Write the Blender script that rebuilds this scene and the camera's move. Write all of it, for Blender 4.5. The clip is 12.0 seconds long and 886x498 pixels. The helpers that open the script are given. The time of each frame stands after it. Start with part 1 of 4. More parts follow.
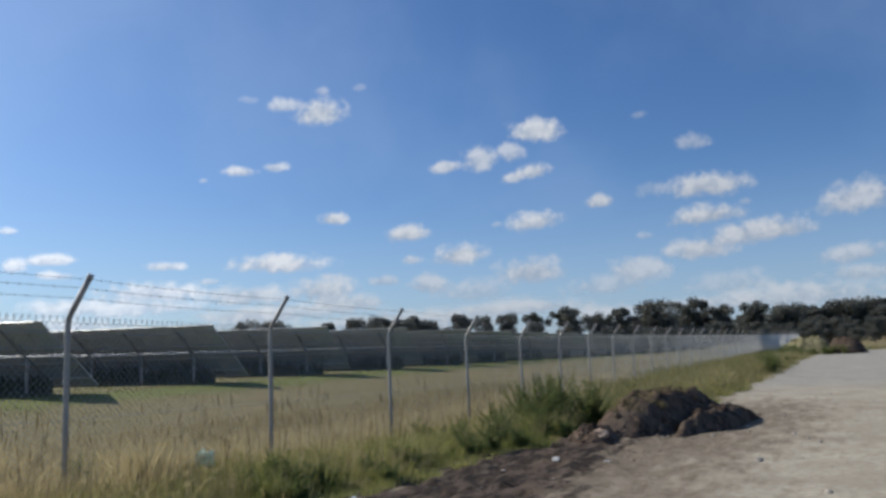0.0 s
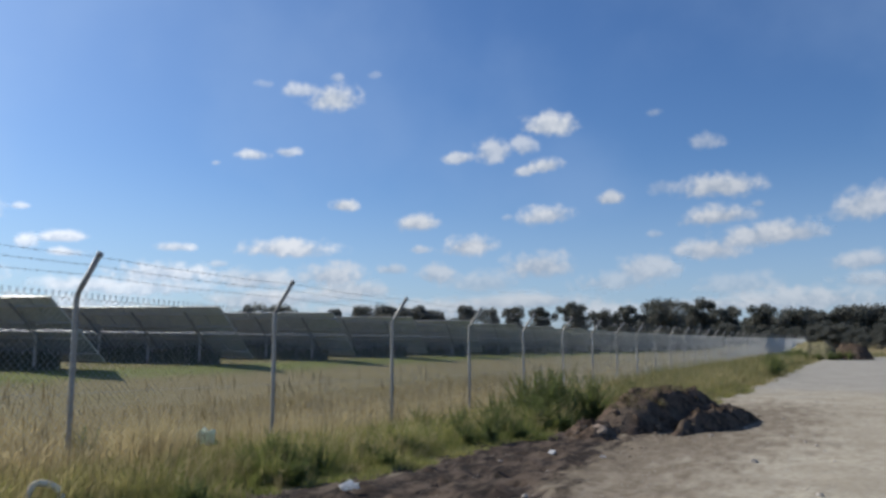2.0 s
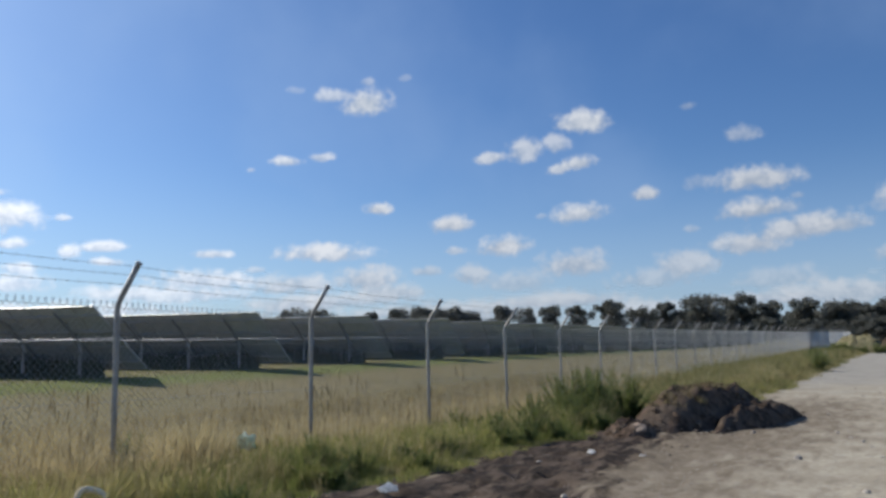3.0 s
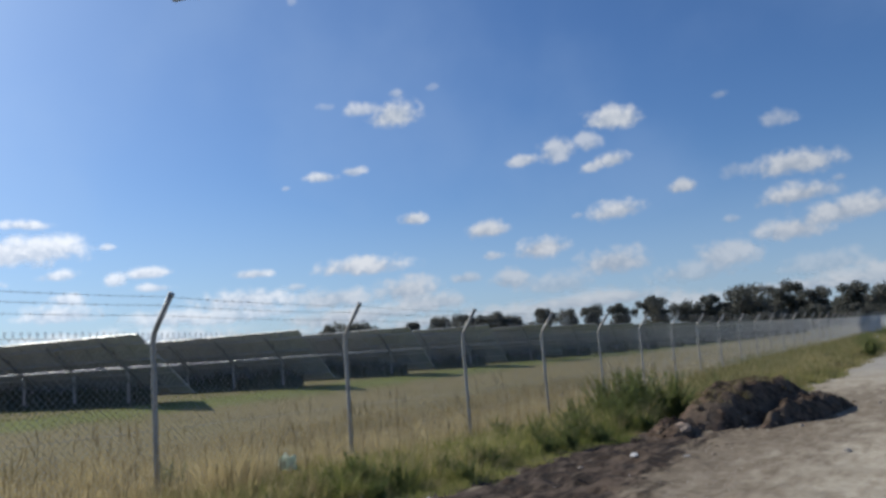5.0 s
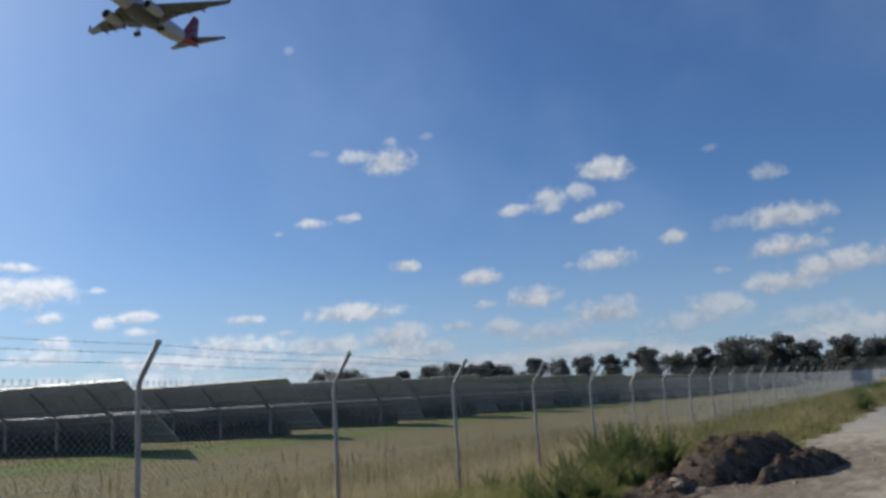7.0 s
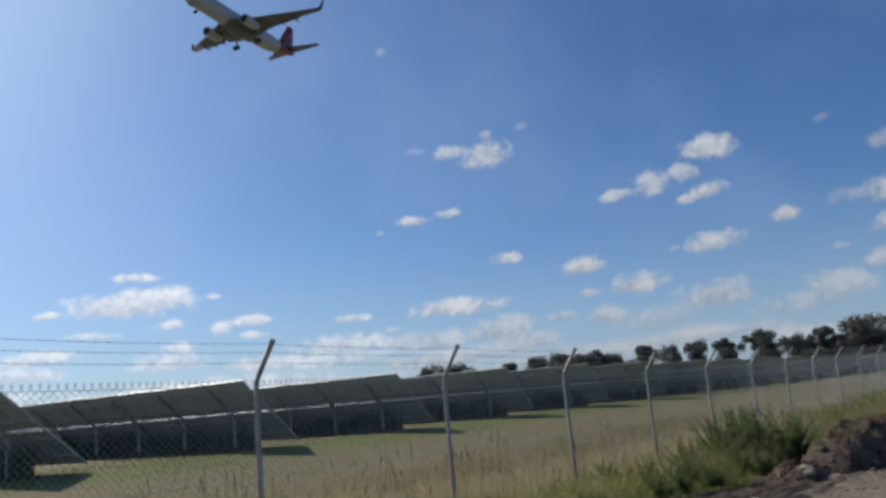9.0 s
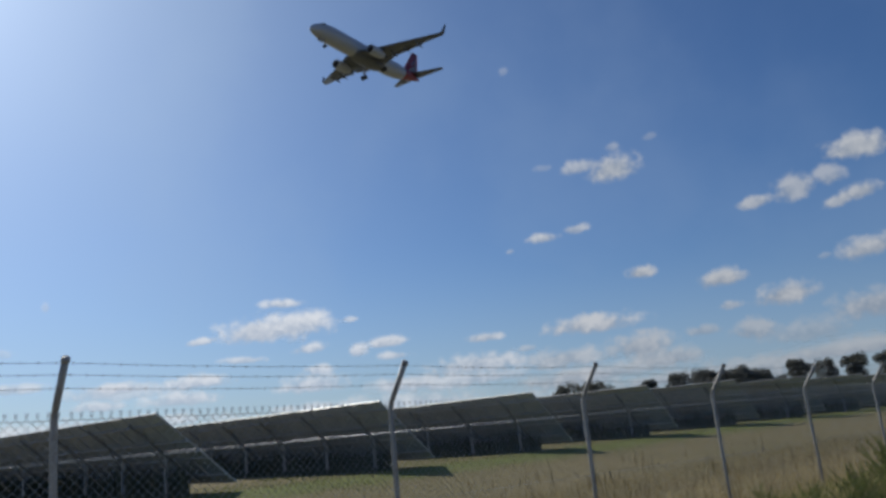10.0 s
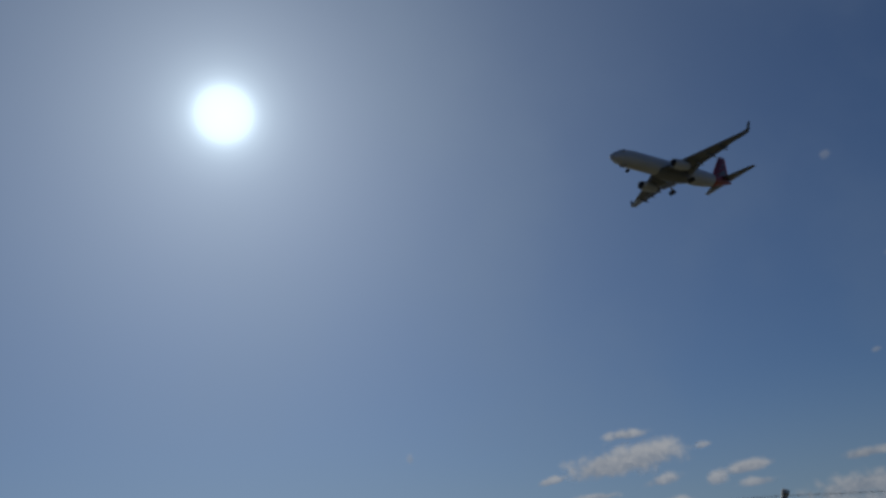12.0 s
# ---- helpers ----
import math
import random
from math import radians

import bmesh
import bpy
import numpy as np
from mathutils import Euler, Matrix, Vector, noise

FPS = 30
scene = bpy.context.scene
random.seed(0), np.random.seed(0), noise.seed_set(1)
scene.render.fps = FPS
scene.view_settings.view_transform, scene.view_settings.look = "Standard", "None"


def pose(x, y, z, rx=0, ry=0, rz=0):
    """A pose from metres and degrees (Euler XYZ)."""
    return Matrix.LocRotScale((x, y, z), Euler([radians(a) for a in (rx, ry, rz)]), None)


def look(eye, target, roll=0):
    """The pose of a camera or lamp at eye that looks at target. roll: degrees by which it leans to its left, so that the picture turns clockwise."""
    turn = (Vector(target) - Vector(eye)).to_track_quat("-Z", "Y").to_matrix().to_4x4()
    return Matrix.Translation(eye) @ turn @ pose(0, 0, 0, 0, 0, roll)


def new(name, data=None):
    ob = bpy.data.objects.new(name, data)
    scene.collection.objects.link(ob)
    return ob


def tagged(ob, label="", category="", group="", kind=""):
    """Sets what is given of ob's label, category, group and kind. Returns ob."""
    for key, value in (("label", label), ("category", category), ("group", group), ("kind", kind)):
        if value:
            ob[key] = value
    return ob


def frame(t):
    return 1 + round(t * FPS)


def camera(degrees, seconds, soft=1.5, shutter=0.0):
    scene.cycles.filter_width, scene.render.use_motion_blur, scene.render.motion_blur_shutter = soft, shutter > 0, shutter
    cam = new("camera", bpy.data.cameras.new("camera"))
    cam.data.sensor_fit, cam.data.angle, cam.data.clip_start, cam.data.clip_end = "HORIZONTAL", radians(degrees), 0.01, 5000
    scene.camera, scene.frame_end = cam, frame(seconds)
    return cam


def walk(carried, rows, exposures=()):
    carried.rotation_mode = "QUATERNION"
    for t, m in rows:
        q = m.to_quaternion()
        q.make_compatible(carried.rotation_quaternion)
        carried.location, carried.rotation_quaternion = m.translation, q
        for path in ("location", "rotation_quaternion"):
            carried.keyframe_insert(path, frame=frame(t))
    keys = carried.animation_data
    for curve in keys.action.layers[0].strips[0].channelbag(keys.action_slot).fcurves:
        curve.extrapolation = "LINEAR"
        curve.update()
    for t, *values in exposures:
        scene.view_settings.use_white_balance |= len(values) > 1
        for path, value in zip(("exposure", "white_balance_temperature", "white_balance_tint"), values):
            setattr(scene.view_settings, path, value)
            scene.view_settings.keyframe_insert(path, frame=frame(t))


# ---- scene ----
# ---- camera: a phone held at eye height beside the track, panning left ----
cam = camera(58.71, 12.0, soft=3.1)
PATH = [
    (0.0, -0.049, -0.083, 1.599, 25.41, 7.36, 2.42),
    (0.5, -0.009, -0.122, 1.600, 25.75, 6.97, 1.93),
    (1.0, 0.013, -0.147, 1.585, 25.69, 6.69, 1.13),
    (1.5, 0.039, -0.150, 1.591, 25.56, 6.60, 0.51),
    (2.0, 0.046, -0.152, 1.590, 25.81, 6.69, 0.17),
    (2.5, 0.055, -0.154, 1.599, 26.87, 6.81, 0.55),
    (3.0, 0.071, -0.152, 1.596, 28.47, 6.80, 1.33),
    (5.0, 0.205, -0.102, 1.654, 31.62, 7.46, 4.57),
    (5.5, 0.212, -0.100, 1.651, 31.15, 8.33, 4.10),
    (6.0, 0.180, -0.115, 1.656, 30.72, 9.56, 3.76),
    (6.5, 0.184, -0.104, 1.684, 30.66, 10.74, 3.80),
    (8.5, 0.211, 0.016, 1.669, 34.91, 10.81, 5.19),
    (9.0, 0.092, 0.008, 1.675, 38.68, 11.01, 5.54),
    (9.5, -0.074, 0.080, 1.700, 43.31, 11.82, 5.66),
    (10.0, -0.125, 0.234, 1.712, 48.42, 13.29, 5.72),
    (10.5, -0.189, 0.298, 1.714, 53.71, 15.47, 6.01),
    (11.0, -0.300, 0.268, 1.739, 59.75, 18.51, 6.74),
    (11.5, -0.315, 0.270, 1.805, 66.06, 22.01, 7.16),
    (12.0, -0.244, 0.209, 1.773, 73.46, 25.35, 6.60),
]
walk(cam, [(t, pose(x, y, z, 90 + p, r, w)) for t, x, y, z, w, p, r in PATH],
     exposures=[(0.0, -0.03), (1.5, 0.03), (3.0, 0.02), (5.0, -0.07), (6.5, -0.17), (8.5, -0.2), (9.0, -0.25), (9.5, -0.34), (10.0, -0.52), (10.5, -0.74), (11.0, -1.02), (11.5, -1.44), (12.0, -1.62)])

# ---- light: afternoon sun over the solar field, blue sky ----
SUN_AZ, SUN_EL = 87.6, 35.5
SUN_DIR = Vector((-math.sin(radians(SUN_AZ)) * math.cos(radians(SUN_EL)), math.cos(radians(SUN_AZ)) * math.cos(radians(SUN_EL)), math.sin(radians(SUN_EL))))
world = bpy.data.worlds.new("sky")
scene.world = world
world.use_nodes = True
wn, wl = world.node_tree.nodes, world.node_tree.links
wn.clear()
w_out = wn.new("ShaderNodeOutputWorld")
w_bg = wn.new("ShaderNodeBackground")
w_sky = wn.new("ShaderNodeTexSky")
w_sky.sky_type, w_sky.sun_disc = "NISHITA", False
w_sky.sun_elevation, w_sky.sun_rotation = radians(SUN_EL), radians(360 - SUN_AZ)
w_sky.altitude, w_sky.air_density, w_sky.dust_density, w_sky.ozone_density = 50, 1.0, 0.4, 3.0
w_bg.inputs["Strength"].default_value = 0.0845
w_tone = wn.new("ShaderNodeHueSaturation")
w_tone.inputs["Saturation"].default_value = 1.11
wl.new(w_sky.outputs[0], w_tone.inputs["Color"])
w_tint = wn.new("ShaderNodeMix")
w_tint.data_type, w_tint.blend_type = "RGBA", "MULTIPLY"
w_tint.inputs["Factor"].default_value = 1.0
w_tint.inputs[7].default_value = (0.80, 0.945, 1.18, 1)
wl.new(w_tone.outputs[0], w_tint.inputs[6])
w_co = wn.new("ShaderNodeTexCoord")
# thin milky veil, thicker and bluer toward the horizon, uneven higher up
w_sep = wn.new("ShaderNodeSeparateXYZ")
wl.new(w_co.outputs["Generated"], w_sep.inputs[0])
w_low = wn.new("ShaderNodeMapRange")
w_low.interpolation_type = "SMOOTHSTEP"
for key, val in (("From Min", 0.24), ("From Max", 0.0), ("To Min", 0.0), ("To Max", 0.45)):
    w_low.inputs[key].default_value = val
wl.new(w_sep.outputs[2], w_low.inputs["Value"])
w_veil = wn.new("ShaderNodeTexNoise")
w_veil.inputs["Scale"].default_value, w_veil.inputs["Detail"].default_value, w_veil.inputs["Roughness"].default_value = 3.2, 5.0, 0.5
wl.new(w_co.outputs["Generated"], w_veil.inputs["Vector"])
w_thin = wn.new("ShaderNodeMapRange")
w_thin.interpolation_type = "SMOOTHSTEP"
for key, val in (("From Min", 0.42), ("From Max", 0.72), ("To Min", 0.0), ("To Max", 0.2)):
    w_thin.inputs[key].default_value = val
wl.new(w_veil.outputs["Fac"], w_thin.inputs["Value"])
w_haze = wn.new("ShaderNodeMath")
w_haze.operation = "MAXIMUM"
wl.new(w_low.outputs[0], w_haze.inputs[0])
wl.new(w_thin.outputs[0], w_haze.inputs[1])
w_mix = wn.new("ShaderNodeMix")
w_mix.data_type = "RGBA"
w_side = wn.new("ShaderNodeMapRange")
w_side.interpolation_type = "SMOOTHSTEP"
w_side.inputs["From Min"].default_value, w_side.inputs["From Max"].default_value = -0.3, -0.95
wl.new(w_sep.outputs[0], w_side.inputs["Value"])
w_pale = wn.new("ShaderNodeMix")
w_pale.data_type = "RGBA"
w_pale.inputs[6].default_value, w_pale.inputs[7].default_value = (4.3, 5.9, 8.8, 1), (4.7, 6.55, 9.2, 1)
wl.new(w_side.outputs[0], w_pale.inputs["Factor"])
wl.new(w_pale.outputs[2], w_mix.inputs[7])
wl.new(w_haze.outputs[0], w_mix.inputs["Factor"])
wl.new(w_tint.outputs[2], w_mix.inputs[6])
wl.new(w_mix.outputs[2], w_bg.inputs["Color"])
# the sun itself: a small dazzling disc with its aureole
w_dot = wn.new("ShaderNodeVectorMath")
w_dot.operation = "DOT_PRODUCT"
w_dot.inputs[1].default_value = SUN_DIR
wl.new(w_co.outputs["Generated"], w_dot.inputs[0])
w_acos = wn.new("ShaderNodeMath")
w_acos.operation = "ARCCOSINE"
wl.new(w_dot.outputs["Value"], w_acos.inputs[0])
w_deg = wn.new("ShaderNodeMath")
w_deg.operation, w_deg.inputs[1].default_value = "MULTIPLY", 180 / math.pi
wl.new(w_acos.outputs[0], w_deg.inputs[0])
w_ramp = wn.new("ShaderNodeFloatCurve")
w_norm = wn.new("ShaderNodeMath")
w_norm.operation, w_norm.use_clamp, w_norm.inputs[1].default_value = "DIVIDE", True, 70.0
wl.new(w_deg.outputs[0], w_norm.inputs[0])
curve = w_ramp.mapping.curves[0]
for i, (px, py) in enumerate([(0.0, 1.0), (0.018, 0.95), (0.032, 0.62), (0.042, 0.42), (0.062, 0.28), (0.09, 0.205), (0.143, 0.15), (0.214, 0.112), (0.3, 0.078), (0.4, 0.05), (0.5, 0.028), (0.66, 0.01), (1.0, 0.0)]):
    if i < 1:
        curve.points[0].location = (px, py)
    elif px == 1.0:
        curve.points[-1].location = (px, py)
    else:
        curve.points.new(px, py)
w_ramp.mapping.update()
wl.new(w_norm.outputs[0], w_ramp.inputs["Value"])
w_glow = wn.new("ShaderNodeBackground")
w_glow.inputs["Color"].default_value = (0.80, 0.98, 1.07, 1)
w_gs = wn.new("ShaderNodeMath")
w_gs.operation, w_gs.inputs[1].default_value = "MULTIPLY", 3.2
wl.new(w_ramp.outputs[0], w_gs.inputs[0])
wl.new(w_gs.outputs[0], w_glow.inputs["Strength"])
w_add = wn.new("ShaderNodeAddShader")
wl.new(w_bg.outputs[0], w_add.inputs[0])
wl.new(w_glow.outputs[0], w_add.inputs[1])
wl.new(w_add.outputs[0], w_out.inputs["Surface"])

sun_data = bpy.data.lights.new("sun", "SUN")
sun_data.energy, sun_data.angle, sun_data.color = 4.6, radians(0.7), (1.0, 0.945, 0.85)
sun = new("sun", sun_data)
sun.matrix_world = look(SUN_DIR * 400, (0, 0, 0))

# ---- materials ----
def shader(name):
    m = bpy.data.materials.new(name)
    m.use_nodes = True
    n, l = m.node_tree.nodes, m.node_tree.links
    return m, n, l, n["Principled BSDF"]


def noise_at(n, l, scale, detail=4.0, rough=0.55, coord="Object"):
    co = n.new("ShaderNodeTexCoord")
    t = n.new("ShaderNodeTexNoise")
    t.inputs["Scale"].default_value, t.inputs["Detail"].default_value, t.inputs["Roughness"].default_value = scale, detail, rough
    l.new(co.outputs[coord], t.inputs["Vector"])
    return t.outputs["Fac"]


def mix_of(n, l, fac, a, b, mode="MIX"):
    x = n.new("ShaderNodeMix")
    x.data_type, x.blend_type = "RGBA", mode
    for sock, val in ((x.inputs["Factor"], fac), (x.inputs[6], a), (x.inputs[7], b)):
        if isinstance(val, (int, float)):
            sock.default_value = val
        elif isinstance(val, tuple):
            sock.default_value = (*val, 1)
        else:
            l.new(val, sock)
    return x.outputs[2]


def sharpen(n, l, value, lo, hi):
    r = n.new("ShaderNodeMapRange")
    r.interpolation_type = "SMOOTHSTEP"
    r.inputs["From Min"].default_value, r.inputs["From Max"].default_value = lo, hi
    l.new(value, r.inputs["Value"])
    return r.outputs["Result"]


def calc(n, l, op, a, b):
    x = n.new("ShaderNodeMath")
    x.operation = op
    for sock, val in ((x.inputs[0], a), (x.inputs[1], b)):
        if isinstance(val, (int, float)):
            sock.default_value = val
        else:
            l.new(val, sock)
    return x.outputs[0]


def bumped(n, l, bsdf, height, strength, distance):
    b = n.new("ShaderNodeBump")
    b.inputs["Strength"].default_value, b.inputs["Distance"].default_value = strength, distance
    l.new(height, b.inputs["Height"])
    l.new(b.outputs[0], bsdf.inputs["Normal"])


def surface(name, a, b, fine, coarse, rough=0.7, metal=0.0, bump=0.3, depth=0.01, spread=0.0, coord="Object"):
    """Two tones broken up by a fine and a coarse noise, with fine relief; spread: how far single objects differ in brightness."""
    m, n, l, s = shader(name)
    f1, f2 = noise_at(n, l, fine, 5, coord=coord), noise_at(n, l, coarse, 3, coord=coord)
    fac = calc(n, l, "ADD", calc(n, l, "MULTIPLY", f1, 0.5), calc(n, l, "MULTIPLY", f2, 0.5))
    col = mix_of(n, l, sharpen(n, l, fac, 0.32, 0.68), a, b)
    if spread:
        info = n.new("ShaderNodeObjectInfo")
        v = calc(n, l, "ADD", calc(n, l, "MULTIPLY", info.outputs["Random"], spread), 1 - spread / 2)
        hs = n.new("ShaderNodeHueSaturation")
        l.new(v, hs.inputs["Value"])
        l.new(col, hs.inputs["Color"])
        col = hs.outputs[0]
    l.new(col, s.inputs["Base Color"])
    s.inputs["Roughness"].default_value, s.inputs["Metallic"].default_value = rough, metal
    bumped(n, l, s, f1, bump, depth)
    return m


def foliage(name, stops, translucent=0.35, rough=0.6):
    """Leaves and blades: each one takes its own tone from the stops, and lets some light through."""
    m, n, l, s = shader(name)
    geo = n.new("ShaderNodeNewGeometry")
    ramp = n.new("ShaderNodeValToRGB")
    el = ramp.color_ramp.elements
    while len(el) < len(stops):
        el.new(0.5)
    for i, c in enumerate(stops):
        el[i].position, el[i].color = i / (len(stops) - 1), (*c, 1)
    patch = noise_at(n, l, 0.35, 3)
    fac = calc(n, l, "ADD", calc(n, l, "MULTIPLY", geo.outputs["Random Per Island"], 0.6), calc(n, l, "SUBTRACT", calc(n, l, "MULTIPLY", patch, 1.4), 0.5))
    l.new(fac, ramp.inputs[0])
    l.new(ramp.outputs[0], s.inputs["Base Color"])
    s.inputs["Roughness"].default_value = rough
    s.inputs["Specular IOR Level"].default_value = 0.25
    tr = n.new("ShaderNodeBsdfTranslucent")
    l.new(ramp.outputs[0], tr.inputs["Color"])
    mx = n.new("ShaderNodeMixShader")
    mx.inputs[0].default_value = translucent
    l.new(s.outputs[0], mx.inputs[1])
    l.new(tr.outputs[0], mx.inputs[2])
    l.new(mx.outputs[0], n["Material Output"].inputs["Surface"])
    return m


def ground_material():
    m, n, l, s = shader("ground")
    def zone(key, lo=0.35, hi=0.65, amount=0.5, scale=1.6):
        at = n.new("ShaderNodeAttribute")
        at.attribute_name = key
        br = calc(n, l, "MULTIPLY", calc(n, l, "SUBTRACT", noise_at(n, l, scale, 6, 0.65), 0.5), amount * 2)
        return sharpen(n, l, calc(n, l, "ADD", at.outputs["Fac"], br), lo, hi)
    big, mid, fine, grit = noise_at(n, l, 0.12, 3), noise_at(n, l, 0.9, 5), noise_at(n, l, 9.0, 5), noise_at(n, l, 45.0, 3)
    field = mix_of(n, l, sharpen(n, l, big, 0.35, 0.65), (0.24, 0.192, 0.095), (0.18, 0.155, 0.068))
    field = mix_of(n, l, sharpen(n, l, mid, 0.35, 0.7), field, (0.215, 0.18, 0.095))
    field = mix_of(n, l, sharpen(n, l, fine, 0.45, 0.8), field, (0.155, 0.14, 0.068))
    lush = mix_of(n, l, sharpen(n, l, fine, 0.3, 0.7), (0.13, 0.16, 0.035), (0.175, 0.19, 0.058))
    col = mix_of(n, l, zone("lush", amount=0.6), field, lush)
    verge = mix_of(n, l, fine, (0.19, 0.15, 0.075), (0.27, 0.22, 0.11))
    col = mix_of(n, l, zone("verge"), col, verge)
    road = mix_of(n, l, sharpen(n, l, mid, 0.3, 0.7), (0.375, 0.35, 0.30), (0.30, 0.28, 0.24))
    road = mix_of(n, l, sharpen(n, l, fine, 0.4, 0.75), road, (0.265, 0.24, 0.20))
    road = mix_of(n, l, sharpen(n, l, grit, 0.55, 0.75), road, (0.44, 0.40, 0.34))
    col = mix_of(n, l, zone("road", 0.4, 0.6, 0.25), col, road)
    tan = mix_of(n, l, sharpen(n, l, mid, 0.3, 0.7), (0.46, 0.408, 0.315), (0.335, 0.292, 0.22))
    tan = mix_of(n, l, sharpen(n, l, fine, 0.4, 0.75), tan, (0.275, 0.232, 0.172))
    col = mix_of(n, l, zone("tan", 0.3, 0.75, 0.55, 0.7), col, tan)
    brown = mix_of(n, l, sharpen(n, l, fine, 0.35, 0.7), (0.145, 0.114, 0.08), (0.25, 0.205, 0.148))
    # scraped soil: dark furrows drawn out along the track, redder and drier between them
    long = n.new("ShaderNodeMapping")
    long.inputs["Scale"].default_value = (2.6, 0.75, 1.0)
    long.inputs["Rotation"].default_value = (0, 0, 0.25)
    l.new(n.new("ShaderNodeTexCoord").outputs["Object"], long.inputs["Vector"])
    furrow = n.new("ShaderNodeTexNoise")
    furrow.inputs["Scale"].default_value, furrow.inputs["Detail"].default_value, furrow.inputs["Roughness"].default_value = 1.5, 6.0, 0.62
    l.new(long.outputs[0], furrow.inputs["Vector"])
    dirt = mix_of(n, l, sharpen(n, l, furrow.outputs["Fac"], 0.44, 0.58), (0.018, 0.014, 0.011), (0.115, 0.086, 0.064))
    dirt = mix_of(n, l, sharpen(n, l, fine, 0.42, 0.7), dirt, (0.065, 0.045, 0.033))
    at = n.new("ShaderNodeAttribute")
    at.attribute_name = "dirt"
    spread = calc(n, l, "MULTIPLY", calc(n, l, "SUBTRACT", furrow.outputs["Fac"], 0.5), -1.7)
    by = n.new("ShaderNodeAttribute")
    by.attribute_name = "brown"
    col = mix_of(n, l, sharpen(n, l, calc(n, l, "ADD", by.outputs["Fac"], spread), 0.25, 0.95), col, brown)
    col = mix_of(n, l, sharpen(n, l, calc(n, l, "ADD", at.outputs["Fac"], spread), 0.35, 0.8), col, dirt)
    l.new(col, s.inputs["Base Color"])
    s.inputs["Roughness"].default_value = 0.95
    s.inputs["Specular IOR Level"].default_value = 0.15
    h = calc(n, l, "ADD", calc(n, l, "MULTIPLY", fine, 0.7), calc(n, l, "MULTIPLY", grit, 0.3))
    bumped(n, l, s, h, 0.6, 0.05)
    return m


def cloud_material():
    """Ragged cumulus with a bright top and a greyer flat base; the object's colour holds how dense it is."""
    m, n, l, s = shader("cloud")
    n.remove(s)
    uv = n.new("ShaderNodeTexCoord")
    sep = n.new("ShaderNodeSeparateXYZ")
    l.new(uv.outputs["UV"], sep.inputs[0])
    x = calc(n, l, "SUBTRACT", calc(n, l, "MULTIPLY", sep.outputs[0], 2), 1)
    y = calc(n, l, "SUBTRACT", calc(n, l, "MULTIPLY", sep.outputs[1], 2), 1)
    info = n.new("ShaderNodeObjectInfo")
    shift = n.new("ShaderNodeCombineXYZ")
    l.new(calc(n, l, "MULTIPLY", info.outputs["Random"], 37000), shift.inputs[0])
    l.new(calc(n, l, "MULTIPLY", info.outputs["Random"], 91000), shift.inputs[2])
    add = n.new("ShaderNodeVectorMath")
    l.new(uv.outputs["Object"], add.inputs[0])
    l.new(shift.outputs[0], add.inputs[1])
    def tex(scale, detail):
        t = n.new("ShaderNodeTexNoise")
        t.inputs["Scale"].default_value, t.inputs["Detail"].default_value, t.inputs["Roughness"].default_value = scale, detail, 0.6
        l.new(add.outputs[0], t.inputs["Vector"])
        return t.outputs["Fac"]
    lump, wisp, curl = tex(0.0085, 1.5), tex(0.02, 1), tex(0.042, 2.5)
    top = sharpen(n, l, y, -0.2, 0.0)
    yy = calc(n, l, "MULTIPLY", y, calc(n, l, "SUBTRACT", 1.5, calc(n, l, "MULTIPLY", top, 0.4)))
    r2 = calc(n, l, "ADD", calc(n, l, "MULTIPLY", x, x), calc(n, l, "MULTIPLY", yy, yy))
    d = calc(n, l, "SUBTRACT", 0.86, calc(n, l, "MULTIPLY", calc(n, l, "SQRT", r2, 0), 1.0))
    d = calc(n, l, "ADD", d, calc(n, l, "MULTIPLY", calc(n, l, "SUBTRACT", lump, 0.5), 0.8))
    d = calc(n, l, "ADD", d, calc(n, l, "MULTIPLY", calc(n, l, "SUBTRACT", wisp, 0.5), 0.55))
    d = calc(n, l, "ADD", d, calc(n, l, "MULTIPLY", calc(n, l, "SUBTRACT", curl, 0.5), 0.17))
    edge = sharpen(n, l, calc(n, l, "ADD", calc(n, l, "MULTIPLY", x, x), calc(n, l, "MULTIPLY", y, y)), 1.0, 0.6)
    col = n.new("ShaderNodeSeparateColor")
    l.new(info.outputs["Color"], col.inputs[0])
    alpha = calc(n, l, "MULTIPLY", calc(n, l, "MULTIPLY", sharpen(n, l, d, -0.02, 0.62), edge), col.outputs[0])
    lit = calc(n, l, "ADD", calc(n, l, "MULTIPLY", y, 0.9), calc(n, l, "ADD", calc(n, l, "MULTIPLY", calc(n, l, "SUBTRACT", lump, 0.5), 1.5), calc(n, l, "MULTIPLY", calc(n, l, "SUBTRACT", wisp, 0.5), 0.9)))
    lit = calc(n, l, "ADD", lit, calc(n, l, "MULTIPLY", calc(n, l, "SUBTRACT", curl, 0.5), 0.6))
    tone = mix_of(n, l, sharpen(n, l, lit, -0.45, 0.5), (0.40, 0.465, 0.57), (0.65, 0.685, 0.745))
    em = n.new("ShaderNodeEmission")
    l.new(tone, em.inputs["Color"])
    l.new(calc(n, l, "MULTIPLY", col.outputs[1], 2.0), em.inputs["Strength"])
    tr = n.new("ShaderNodeBsdfTransparent")
    mx = n.new("ShaderNodeMixShader")
    l.new(alpha, mx.inputs[0])
    l.new(tr.outputs[0], mx.inputs[1])
    l.new(em.outputs[0], mx.inputs[2])
    l.new(mx.outputs[0], n["Material Output"].inputs["Surface"])
    return m


